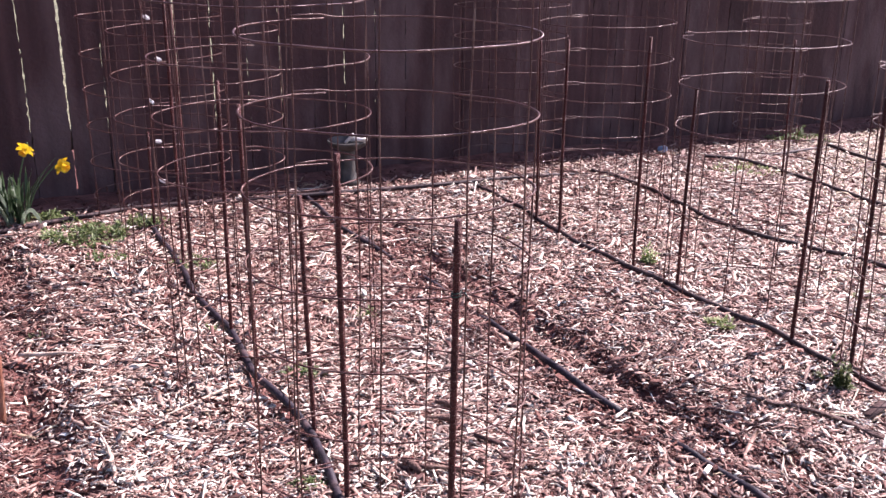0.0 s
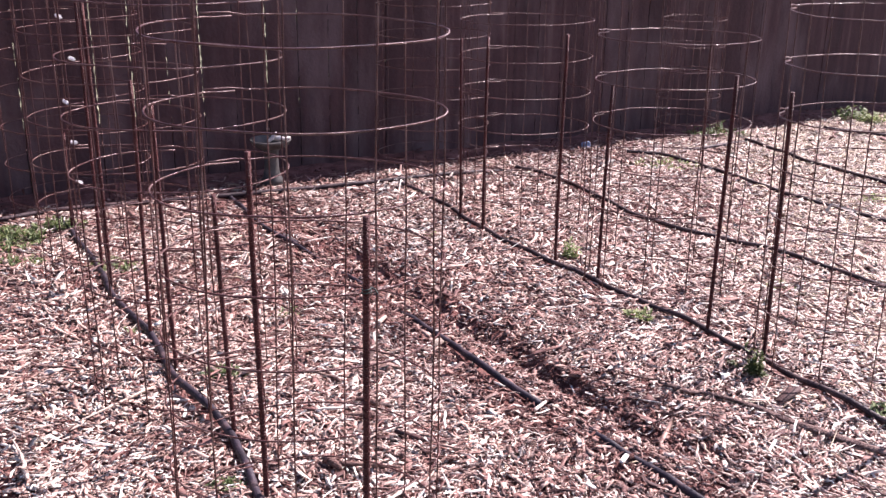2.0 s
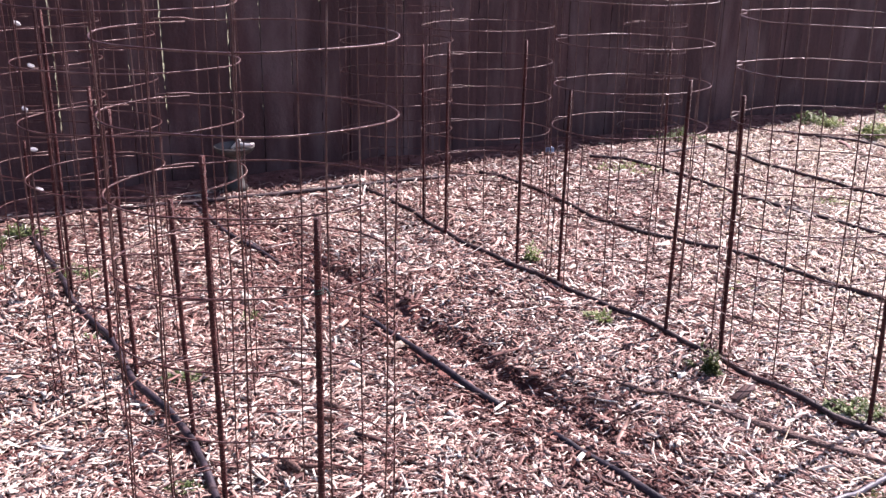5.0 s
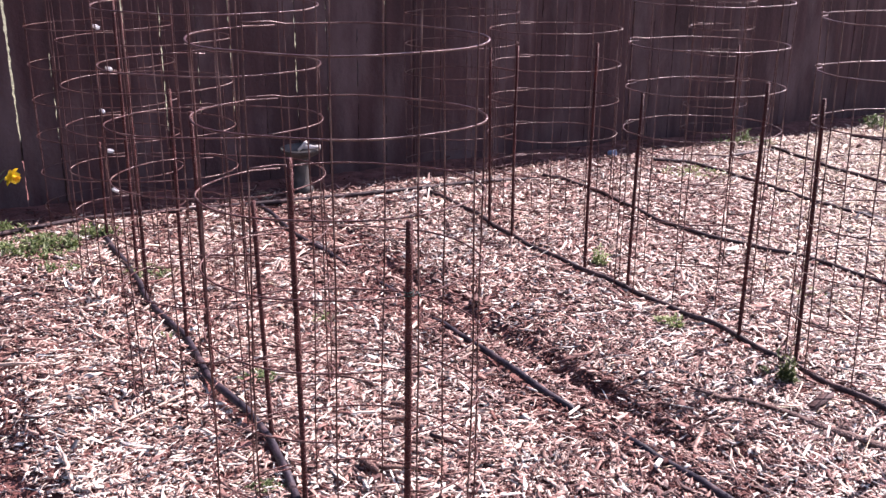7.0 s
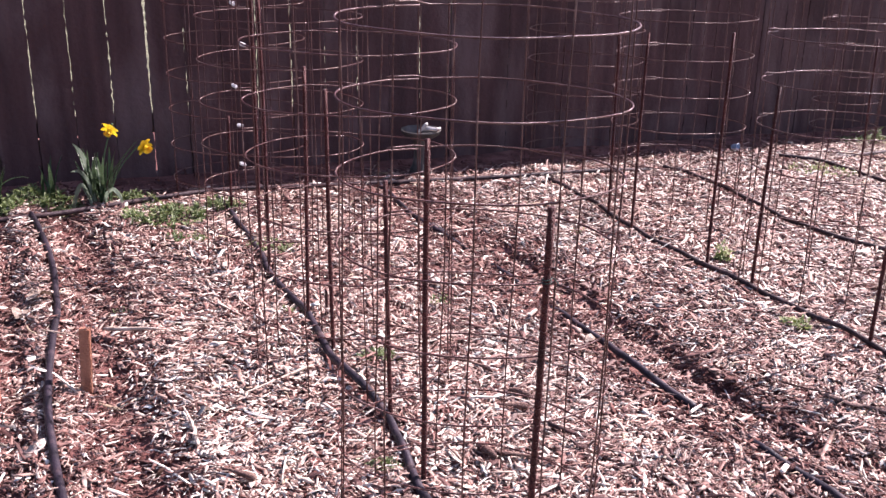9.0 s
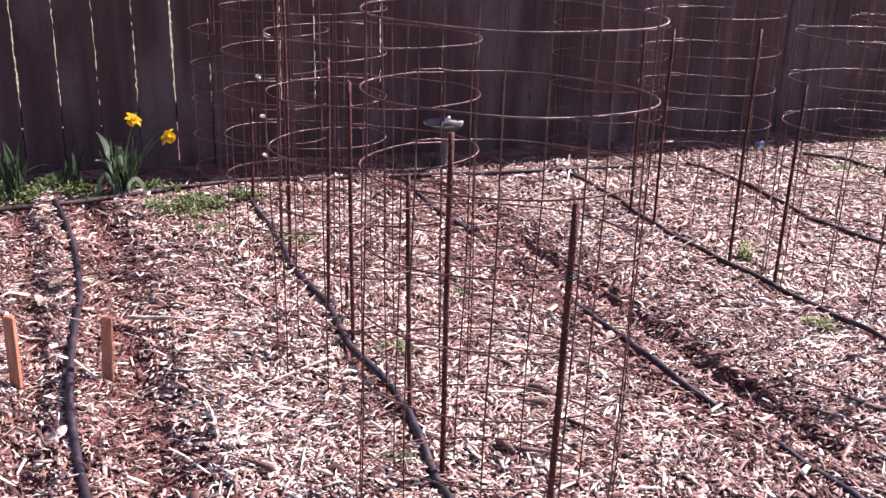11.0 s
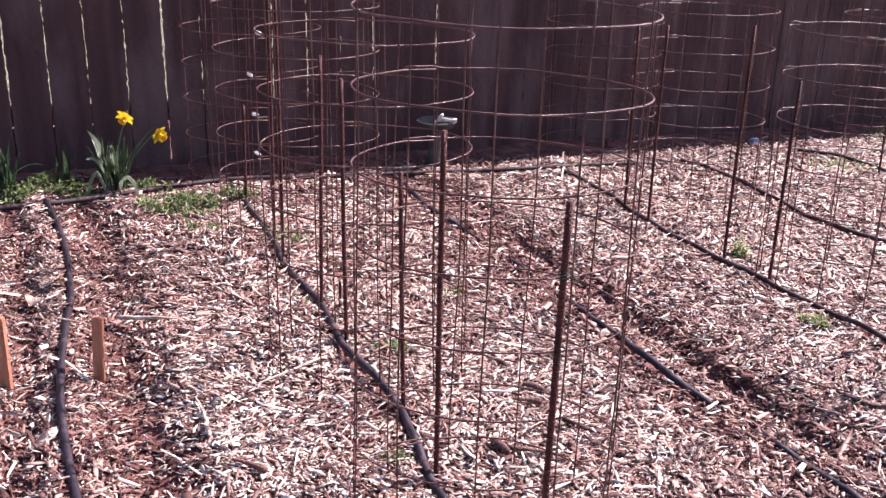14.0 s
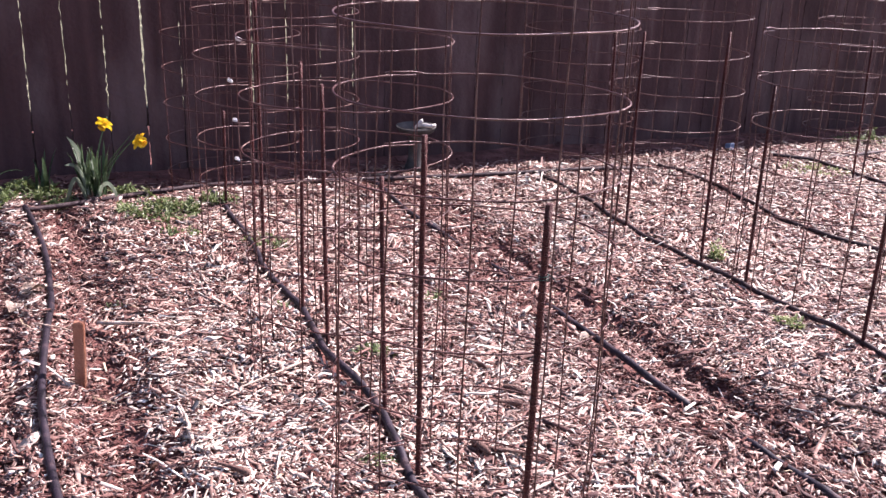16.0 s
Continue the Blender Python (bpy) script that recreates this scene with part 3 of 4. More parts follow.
def bird_bath(x, y):
    bath = tagged(new("bird_bath"), "small grey glazed bird bath standing before the fence", "bird bath")
    bath.location = (x, y, on_ground(x, y) + 0.010)
    bm = bmesh.new()
    lathe(bm, [(0.052, -0.01), (0.054, 0.015), (0.044, 0.028), (0.036, 0.06), (0.033, 0.12), (0.036, 0.155), (0.046, 0.170)], 24)
    smooth(part("pedestal", bm, STONE, bath))
    bm = bmesh.new()
    lathe(bm, [(0.030, 0.166), (0.060, 0.173), (0.085, 0.187), (0.097, 0.207), (0.098, 0.214), (0.092, 0.215), (0.088, 0.209), (0.070, 0.192), (0.035, 0.184), (0.004, 0.182)], 32)
    smooth(part("bowl", bm, STONE, bath, "shallow glazed bowl"))
    # a pale weathered figure, and the rim's sunlit edge shaped as a white bar
    bm = bmesh.new()
    r = random.Random(3)
    tube(bm, [Vector((x, y, z)) for x, y, z in ((-0.004, -0.058, 0.213), (0.014, -0.062, 0.232), (0.026, -0.060, 0.250), (0.036, -0.056, 0.255))], lambda u: 0.011 * (0.6 + 0.8 * u - 0.7 * u * u), 8)
    # this bar along the rim stands for its bright highlight
    tube(bm, [Vector((x, y, z)) for x, y, z in ((0.022, -0.054, 0.230), (0.050, -0.062, 0.232), (0.076, -0.056, 0.228), (0.098, -0.046, 0.232))], lambda u: 0.0125 * (1.0 - 0.45 * u), 8)
    for v in bm.verts:
        v.co += Vector((r.uniform(-1, 1), r.uniform(-1, 1), r.uniform(-1, 1))) * 0.0016
    smooth(part("figure_and_glint", bm, CHALK_GLINT, bath, "pale stone figure and sunlit stretch of the rim"))
    return bath


bird_bath(-0.455, 4.83)


def blue_cup(x, y):
    bm = bmesh.new()
    lathe(bm, [(0.014, 0.0), (0.016, 0.004), (0.019, 0.040), (0.021, 0.042), (0.019, 0.043), (0.017, 0.038), (0.013, 0.006)], 20)
    ob = tagged(smooth(part("plastic_cup", bm, BLUE)), "small pale blue plastic cup lying at the fence", "cup")
    ob.matrix_world = Matrix.Translation((x, y, on_ground(x, y) + 0.020)) @ pose(0, 0, 0, 80, 0, 40)
    return ob


blue_cup(1.25, 5.74)


def stick(name, a, b, radius, mat, label, bend=0.01, seed=0, lift=0.0):
    r = random.Random(seed)
    a, b = Vector((*a, 0)), Vector((*b, 0))
    across = Vector((-(b - a).y, (b - a).x, 0)).normalized()
    line = []
    for k in range(10):
        s = k / 9
        q = a.lerp(b, s) + across * (bend * math.sin(math.pi * s * r.uniform(0.9, 1.2)) + r.uniform(-0.0025, 0.0025))
        level = on_ground(a.x, a.y) * (1 - s) + on_ground(b.x, b.y) * s      # wood spans the hollows under it
        line.append(Vector((q.x, q.y, max(level, on_ground(q.x, q.y)) + radius * 0.7 + 0.017 + lift)))
    for _ in range(3):
        line = [line[0]] + [Vector((v.x, v.y, (u.z + 2 * v.z + w.z) / 4)) for u, v, w in zip(line, line[1:], line[2:])] + [line[-1]]
    bm = bmesh.new()
    tube(bm, line, lambda s: radius * (0.75 + 0.35 * math.sin(2.5 * s + seed)) * (1 if 0.05 < s < 0.95 else 0.7), 7)
    return tagged(smooth(part(name, bm, mat)), label, "stick", group="loose sticks")


DEAD, DRY = "dark brown piece of bark-covered wood on the chips", "pale dry twig lying on the wood chips"


def flat_root(points, wide, thick, mat, label, seed=0):
    """A root weathered to a flat ribbon, uneven along its length."""
    r = random.Random(seed)
    line = [Vector((q.x, q.y, on_ground(q.x, q.y) + 0.0195)) for q in spline([(x, y, 0) for x, y in points], 6)]
    for _ in range(4):
        line = [line[0]] + [Vector((b.x, b.y, (a.z + 2 * b.z + c.z) / 4)) for a, b, c in zip(line, line[1:], line[2:])] + [line[-1]]
    bm = bmesh.new()
    rings = []
    for i, q in enumerate(line):
        s = i / (len(line) - 1)
        d = (line[min(i + 1, len(line) - 1)] - line[max(i - 1, 0)]).normalized()
        across = Vector((-d.y, d.x, 0)).normalized()
        k = min(1.0, 0.35 + 4 * s, 0.3 + 5 * (1 - s)) * r.uniform(0.82, 1.12)
        tilt = 0.25 * math.sin(7 * s + seed)
        ring = []
        for j in range(8):
            a = math.tau * j / 8
            u, v = wide * k * math.cos(a), thick * (0.6 + 0.4 * k) * math.sin(a) * r.uniform(0.8, 1.2)
            ring.append(bm.verts.new(q + across * u + Vector((0, 0, v + tilt * u))))
        rings.append(ring)
    for a, b in zip(rings, rings[1:]):
        for j in range(8):
            bm.faces.new((a[j], a[(j + 1) % 8], b[(j + 1) % 8], b[j]))
    bm.faces.new(rings[0][::-1])
    bm.faces.new(rings[-1])
    bmesh.ops.recalc_face_normals(bm, faces=bm.faces)
    return tagged(smooth(part("old_root", bm, mat)), label, "root", group="loose sticks")


flat_root([(0.898, 2.73), (0.921, 2.695), (0.966, 2.657), (1.019, 2.667), (1.112, 2.608), (1.191, 2.519), (1.271, 2.447), (1.399, 2.342), (1.519, 2.257)], 0.0115, 0.006, ROOT, "brown flattened root lying on the wood chips", 2)
stick("wood_stick", (-0.05, 2.255), (0.105, 2.240), 0.011, BARK, DEAD, 0.006, 3)
stick("wood_stick", (-0.175, 2.79), (-0.06, 2.74), 0.009, BARK, DEAD, 0.004, 4)
stick("wood_stick", (-0.04, 2.505), (0.04, 2.515), 0.010, BARK, DEAD, 0.003, 5)
stick("wood_stick", (-0.012, 2.61), (0.05, 2.585), 0.009, BARK, DEAD, 0.003, 6)
stick("wood_stick", (-0.09, 2.29), (-0.045, 2.235), 0.010, BARK, DEAD, 0.003, 7)
stick("twig", (-1.275, 2.826), (-1.071, 2.799), 0.0070, PALE_STICK, DRY, 0.002, 8, 0.012)
stick("twig", (-2.19, 3.70), (-2.06, 3.665), 0.008, PALE_STICK, DRY, 0.004, 14)
stick("twig", (-1.05, 2.885), (-0.92, 2.925), 0.005, PALE_STICK, DRY, 0.004, 9)
stick("twig", (-1.04, 2.49), (-0.78, 2.61), 0.005, BARK, DRY.replace("pale", "brown"), 0.012, 10)
stick("twig", (-0.875, 2.35), (-0.785, 2.175), 0.007, PALE_STICK, DRY, 0.004, 11)
stick("twig", (-0.75, 2.45), (-0.585, 2.655), 0.0036, PALE_STICK, DRY, -0.006, 12, 0.012)
stick("twig", (-0.917, 2.789), (-0.815, 2.768), 0.006, BARK, DRY.replace("pale", "brown"), 0.004, 15, 0.006)
stick("twig", (-1.005, 2.482), (-0.834, 2.447), 0.0055, BARK, DRY.replace("pale", "brown"), 0.006, 16, 0.004)
# this dark bar stands in for a greyish streak of shadow on the chips
stick("wood_stick", (-0.70, 2.073), (-0.612, 2.051), 0.011, BARK, DEAD, 0.004, 17)
stick("twig", (-1.30, 2.73), (-1.42, 2.71), 0.0022, PALE_STICK, DRY, 0.004, 13, 0.02)


def straw_stem(points, radius, mat, label):
    """A thin dry stem that arches over the chips. points: x, y and the height over the ground."""
    bm = bmesh.new()
    tube(bm, spline([(x, y, SLOPE * x + up + 0.012) for x, y, up in points], 6), lambda s: radius * (1 - 0.55 * s), 5)
    return tagged(smooth(part("straw_stem", bm, mat)), label, "straw", group="loose sticks")


STEM = "thin dry straw stem arching over the chips"
straw_stem([(0.862, 2.265, 0.012), (0.88, 2.19, 0.02), (0.907, 2.134, 0.02), (0.933, 2.092, 0.012)], 0.002, PALE_STICK, STEM)
straw_stem([(0.787, 2.747, 0.012), (0.836, 2.716, 0.014), (0.885, 2.7, 0.014), (0.914, 2.696, 0.012)], 0.004, BARK, STEM)


def dry_leaf(x, y, size, turn, seed):
    """A curled dead leaf with a midrib fold."""
    r = random.Random(seed)
    bm = bmesh.new()
    rows = []
    for k in range(8):
        s = k / 7
        w = size * 0.42 * math.sin(math.pi * min(1, s * 0.92 + 0.06)) * r.uniform(0.75, 1.15)
        z = 0.25 * size * math.sin(2.6 * s) + r.uniform(-0.04, 0.04) * size
        rows.append([bm.verts.new(((s - 0.5) * size, v * w, z + abs(v) * w * 0.5)) for v in (-1, -0.5, 0, 0.5, 1)])
    for a, b in zip(rows, rows[1:]):
        for i in range(4):
            bm.faces.new((a[i], a[i + 1], b[i + 1], b[i]))
    bmesh.ops.solidify(bm, geom=bm.faces[:], thickness=0.0007)
    ob = tagged(smooth(part("dry_leaf", bm, PALE_STICK)), "curled pale brown dead leaf on the mulch", "leaf", group="dead leaves")
    ob.matrix_world = Matrix.Translation((x, y, on_ground(x, y) + 0.012)) @ pose(0, 0, 0, r.uniform(-15, 15), r.uniform(-15, 15), turn)
    return ob


dry_leaf(-1.545, 2.98, 0.085, 60, 1)
dry_leaf(-1.58, 2.90, 0.06, 100, 2)
dry_leaf(0.25, 2.99, 0.05, 40, 3)
dry_leaf(0.93, 4.02, 0.06, 10, 4)


# -------------------------------------------------------------- plants
def leaf_blade(bm, base, heading, length, width, rise, droop, fold=0.15, segs=6):
    """A strap of a leaf: out along its heading, up by rise, bent over by droop."""
    d = Vector((math.cos(heading), math.sin(heading), 0))
    side = Vector((-d.y, d.x, 0))
    rows, pos, pitch = [], Vector(base), rise
    for k in range(segs + 1):
        s = k / segs
        w = width * (0.75 + 0.5 * s) * (1 - s ** 3) + 0.0006
        up = Vector((0, 0, 1)) * math.cos(pitch) - d * math.sin(pitch)
        rows.append((bm.verts.new(pos - side * w * 0.5 + up * w * fold), bm.verts.new(pos), bm.verts.new(pos + side * w * 0.5 + up * w * fold)))
        pos = pos + (d * math.cos(pitch) + Vector((0, 0, 1)) * math.sin(pitch)) * length / segs
        pitch -= droop / segs * (0.4 + 1.2 * s)
    for a, b in zip(rows, rows[1:]):
        bm.faces.new((a[0], a[1], b[1], b[0]))
        bm.faces.new((a[1], a[2], b[2], b[1]))
    return pos


def daffodil_flower(parent, at, facing, r):
    flower = new("flower")
    flower.parent = parent
    flower.matrix_basis = Matrix.Translation(at) @ facing
    bm = bmesh.new()
    for k in range(6):
        a = math.tau * k / 6
        d, s = Vector((math.cos(a), math.sin(a), 0)), Vector((-math.sin(a), math.cos(a), 0))
        rows = []
        for i, (o, w) in enumerate(((0.004, 0.004), (0.014, 0.011), (0.026, 0.012), (0.036, 0.007), (0.041, 0.001))):
            z = -0.004 * math.sin(i) + r.uniform(-0.002, 0.002) + (0.001 if k % 2 else -0.001)
            rows.append((bm.verts.new(d * o - s * w + Vector((0, 0, z))), bm.verts.new(d * o + Vector((0, 0, z + 0.002))), bm.verts.new(d * o + s * w + Vector((0, 0, z)))))
        for p, q in zip(rows, rows[1:]):
            bm.faces.new((p[0], p[1], q[1], q[0]))
            bm.faces.new((p[1], p[2], q[2], q[1]))
    bmesh.ops.solidify(bm, geom=bm.faces[:], thickness=0.0006)
    smooth(part("petals", bm, PETAL, flower))
    bm = bmesh.new()
    lathe(bm, [(0.006, -0.006), (0.008, 0.004), (0.010, 0.016), (0.014, 0.026), (0.017, 0.029), (0.013, 0.0265), (0.009, 0.016), (0.006, 0.004)], 14)
    smooth(part("trumpet", bm, TRUMPET, flower))
    return flower


def leaf_ribbon(bm, points, width, fold=0.18):
    """A strap of a leaf along a smooth line of points, folded over where the line turns down."""
    line = spline(points, 5)
    n = len(line) - 1
    rows = []
    for i, q in enumerate(line):
        d = (line[min(i + 1, n)] - line[max(i - 1, 0)]).normalized()
        side = d.cross(Vector((0.25, -1, 0.15))).normalized()
        up = side.cross(d)
        s = i / n
        w = width * (0.7 + 0.6 * s) * (1 - s ** 4) + 0.0008
        rows.append((bm.verts.new(q - side * w * 0.5 + up * w * fold), bm.verts.new(q), bm.verts.new(q + side * w * 0.5 + up * w * fold)))
    for a, b in zip(rows, rows[1:]):
        bm.faces.new((a[0], a[1], b[1], b[0]))
        bm.faces.new((a[1], a[2], b[2], b[1]))


def daffodil_clump(x, y, leaves, tall, label, flowers=(), bent=(), folded=(), seed=0, spread=0.05):
    """Strap leaves from one foot, stems with flowers, some leaves bent over."""
    r = random.Random(seed)
    clump = tagged(new("daffodil_clump"), label, "flower")
    clump.location = (x, y, on_ground(x, y) - 0.01)
    for k in range(leaves):
        bm = bmesh.new()
        a = r.uniform(0, math.tau)
        foot = (spread * 0.6 * r.uniform(-1, 1), spread * 0.4 * r.uniform(-1, 1), 0)
        leaf_blade(bm, foot, a, tall * r.uniform(0.7, 1.1), r.uniform(0.013, 0.020), radians(r.uniform(72, 89)), radians(r.uniform(2, 32)))
        bmesh.ops.solidify(bm, geom=bm.faces[:], thickness=0.0011)
        smooth(part("leaf", bm, STRAP, clump))
    for heading, length, rise, droop in bent:
        bm = bmesh.new()
        leaf_blade(bm, (0.02 * math.cos(heading), 0.02 * math.sin(heading), 0), heading, length, 0.018, radians(rise), radians(droop), segs=10)
        bmesh.ops.solidify(bm, geom=bm.faces[:], thickness=0.0011)
        smooth(part("leaf", bm, STRAP, clump))
    for points in folded:
        bm = bmesh.new()
        leaf_ribbon(bm, points, 0.017)
        bmesh.ops.solidify(bm, geom=bm.faces[:], thickness=0.0011)
        smooth(part("leaf", bm, SUNLIT_STRAP, clump, "folded strap leaf, coloured pale as if sunlit"))
    for at, facing in flowers:
        at = Vector(at)
        mid = Vector((at.x * 0.45, at.y * 0.45, at.z * 0.62))
        back = at + facing.to_3x3() @ Vector((0, 0, -0.02))
        bm = bmesh.new()
        tube(bm, spline([(at.x * 0.12, at.y * 0.12, 0), mid, back + Vector((0, 0, 0.006)), at + facing.to_3x3() @ Vector((0, 0, -0.005))], 6), 0.0032, 7)
        smooth(part("stem", bm, STRAP, clump))
        daffodil_flower(clump, at, facing, r)
    return clump


daffodil_clump(-1.762, 4.06, 24, 0.24, "clump of yellow daffodils with green strap leaves before the fence",
               flowers=[((0.070, 0.0, 0.334), pose(0, 0, 0, 122, 0, -12)), ((0.215, -0.01, 0.268), pose(0, 0, 0, 108, 0, 62))],
               bent=[(radians(-5), 0.32, 74, 40), (radians(20), 0.33, 72, 35)],
               folded=[((-0.010, -0.05, 0), (-0.018, -0.08, 0.075), (-0.030, -0.10, 0.120), (-0.046, -0.11, 0.100), (-0.064, -0.115, 0.045), (-0.078, -0.118, 0.006)),
                       ((-0.010, -0.02, 0), (-0.020, -0.03, 0.07), (-0.034, -0.04, 0.130), (-0.060, -0.045, 0.163), (-0.096, -0.05, 0.160)),
                       ((-0.012, -0.01, 0), (-0.022, -0.015, 0.10), (-0.038, -0.02, 0.190), (-0.058, -0.025, 0.245), (-0.084, -0.03, 0.278)),
                       ((0.020, -0.02, 0), (0.045, -0.03, 0.065), (0.078, -0.04, 0.088), (0.106, -0.05, 0.062), (0.124, -0.055, 0.018)),
                       ((0.010, -0.01, 0), (0.020, -0.02, 0.09), (0.016, -0.02, 0.17), (0.006, -0.02, 0.215))], seed=11, spread=0.06)
daffodil_clump(-2.18, 3.87, 26, 0.27, "clump of green strap leaves without flowers before the fence", bent=[(radians(170), 0.28, 70, 120), (radians(20), 0.25, 75, 110)], seed=12, spread=0.12)
daffodil_clump(-2.00, 4.05, 7, 0.19, "small clump of young strap leaves before the fence", seed=13, spread=0.08)


def weed_patch(x, y, wide, deep, high, count, size, label, mat=None, seed=0):
    """A low weed: thin stems with small folded leaves at uneven heights."""
    r = random.Random(seed)
    weed = tagged(new("weed"), label, "weed")
    weed.location = (x, y, on_ground(x, y))
    leaves, stems = bmesh.new(), bmesh.new()
    for k in range(count):
        a, q = r.uniform(0, math.tau), math.sqrt(r.random())
        px, py = wide * q * math.cos(a), deep * q * math.sin(a)
        pz = on_ground(x + px, y + py) - on_ground(x, y)
        top = high * (1 - 0.6 * q) * r.uniform(0.35, 1.15)
        lean = Vector((r.uniform(-0.3, 0.3), r.uniform(-0.3, 0.3), 1)) * top
        tube(stems, [Vector((px, py, pz - 0.005)), Vector((px, py, pz)) + lean * 0.5, Vector((px, py, pz)) + lean], 0.0008, 3)
        for j in range(r.randint(3, 6)):
            s = r.uniform(0.3, 1.0)
            leaf_blade(leaves, Vector((px, py, pz)) + lean * s, r.uniform(0, math.tau), size * r.uniform(0.6, 1.5), size * r.uniform(0.3, 0.55), radians(r.uniform(-5, 60)), radians(r.uniform(10, 80)), 0.2, 3)
    tagged(part("leaves", leaves, mat or LEAF, weed), kind="stuff")
    tagged(part("stalk_tuft", stems, mat or LEAF, weed), kind="stuff")
    return weed


MAT_WEED = "low mat of small green weeds on the wood chips"
SPRIG = "small green weed sprouting through the wood chips"
weed_patch(-1.44, 3.93, 0.17, 0.15, 0.070, 170, 0.020, MAT_WEED, seed=21)
weed_patch(-1.36, 4.03, 0.10, 0.09, 0.05, 50, 0.018, MAT_WEED, seed=48)
weed_patch(-1.24, 4.12, 0.09, 0.06, 0.07, 90, 0.016, MAT_WEED, seed=22)
weed_patch(-1.985, 3.995, 0.16, 0.10, 0.075, 150, 0.022, "low green weeds along the foot of the fence", seed=23)
weed_patch(-2.17, 3.84, 0.16, 0.09, 0.08, 200, 0.020, "low green weeds along the foot of the fence", seed=24)
weed_patch(-1.64, 4.15, 0.10, 0.045, 0.06, 60, 0.018, "low green weeds along the foot of the fence", seed=25)
weed_patch(-0.41, 2.785, 0.075, 0.04, 0.028, 46, 0.017, SPRIG, seed=26)
weed_patch(-0.25, 3.26, 0.05, 0.035, 0.026, 30, 0.015, SPRIG, seed=27)
weed_patch(-0.33, 2.185, 0.05, 0.035, 0.026, 34, 0.013, SPRIG, seed=28)
weed_patch(-0.74, 3.08, 0.04, 0.03, 0.02, 9, 0.014, SPRIG, seed=29)
weed_patch(-1.28, 3.70, 0.09, 0.06, 0.035, 50, 0.015, SPRIG, seed=30)
weed_patch(-0.93, 3.68, 0.10, 0.07, 0.045, 60, 0.014, SPRIG, seed=31)
weed_patch(-1.29, 3.01, 0.04, 0.03, 0.02, 10, 0.014, SPRIG, seed=32)
weed_patch(0.963, 3.235, 0.06, 0.035, 0.028, 34, 0.022, "pale lime-green seedling between the wood chips", LIME_LEAF, seed=33)
weed_patch(0.835, 3.85, 0.028, 0.028, 0.10, 26, 0.02, "light green weed beside a black hose", LIME_LEAF, seed=34)
weed_patch(1.222, 2.80, 0.024, 0.02, 0.135, 40, 0.020, "dark green tuft of weed beside a hose", DARK_LEAF, seed=35)
weed_patch(1.175, 2.87, 0.012, 0.012, 0.06, 10, 0.012, "dark green shoot of weed beside a hose", DARK_LEAF, seed=45)
weed_patch(1.565, 2.54, 0.10, 0.055, 0.055, 80, 0.018, "green weeds at the foot of a rusty bar", seed=36)
weed_patch(3.345, 6.735, 0.16, 0.07, 0.13, 60, 0.030, "leafy green weeds at the foot of the fence", seed=37)
weed_patch(3.421, 6.632, 0.11, 0.06, 0.10, 34, 0.028, "sunlit light green weeds before the fence", LIME_LEAF, seed=46)
weed_patch(3.619, 6.302, 0.16, 0.11, 0.15, 70, 0.030, "sunlit leafy green weeds growing among the chips", LIME_LEAF, seed=38)
weed_patch(3.669, 6.422, 0.2, 0.08, 0.14, 60, 0.030, "leafy green weeds at the foot of the fence", seed=47)
weed_patch(2.55, 4.74, 0.11, 0.09, 0.03, 26, 0.02, SPRIG, LIME_LEAF, seed=39)
weed_patch(1.61, 3.58, 0.06, 0.04, 0.025, 14, 0.016, SPRIG, LIME_LEAF, seed=40)
weed_patch(1.66, 5.40, 0.20, 0.12, 0.03, 80, 0.018, SPRIG, LIME_LEAF, seed=41)
weed_patch(0.28, 4.1, 0.06, 0.04, 0.02, 10, 0.014, SPRIG, LIME_LEAF, seed=42)
weed_patch(2.18, 6.15, 0.22, 0.07, 0.09, 60, 0.024, "dark green weeds in the shade of the fence", seed=43)
weed_patch(4.3, 7.1, 0.3, 0.15, 0.15, 70, 0.034, "leafy green weeds at the foot of the fence", seed=44)


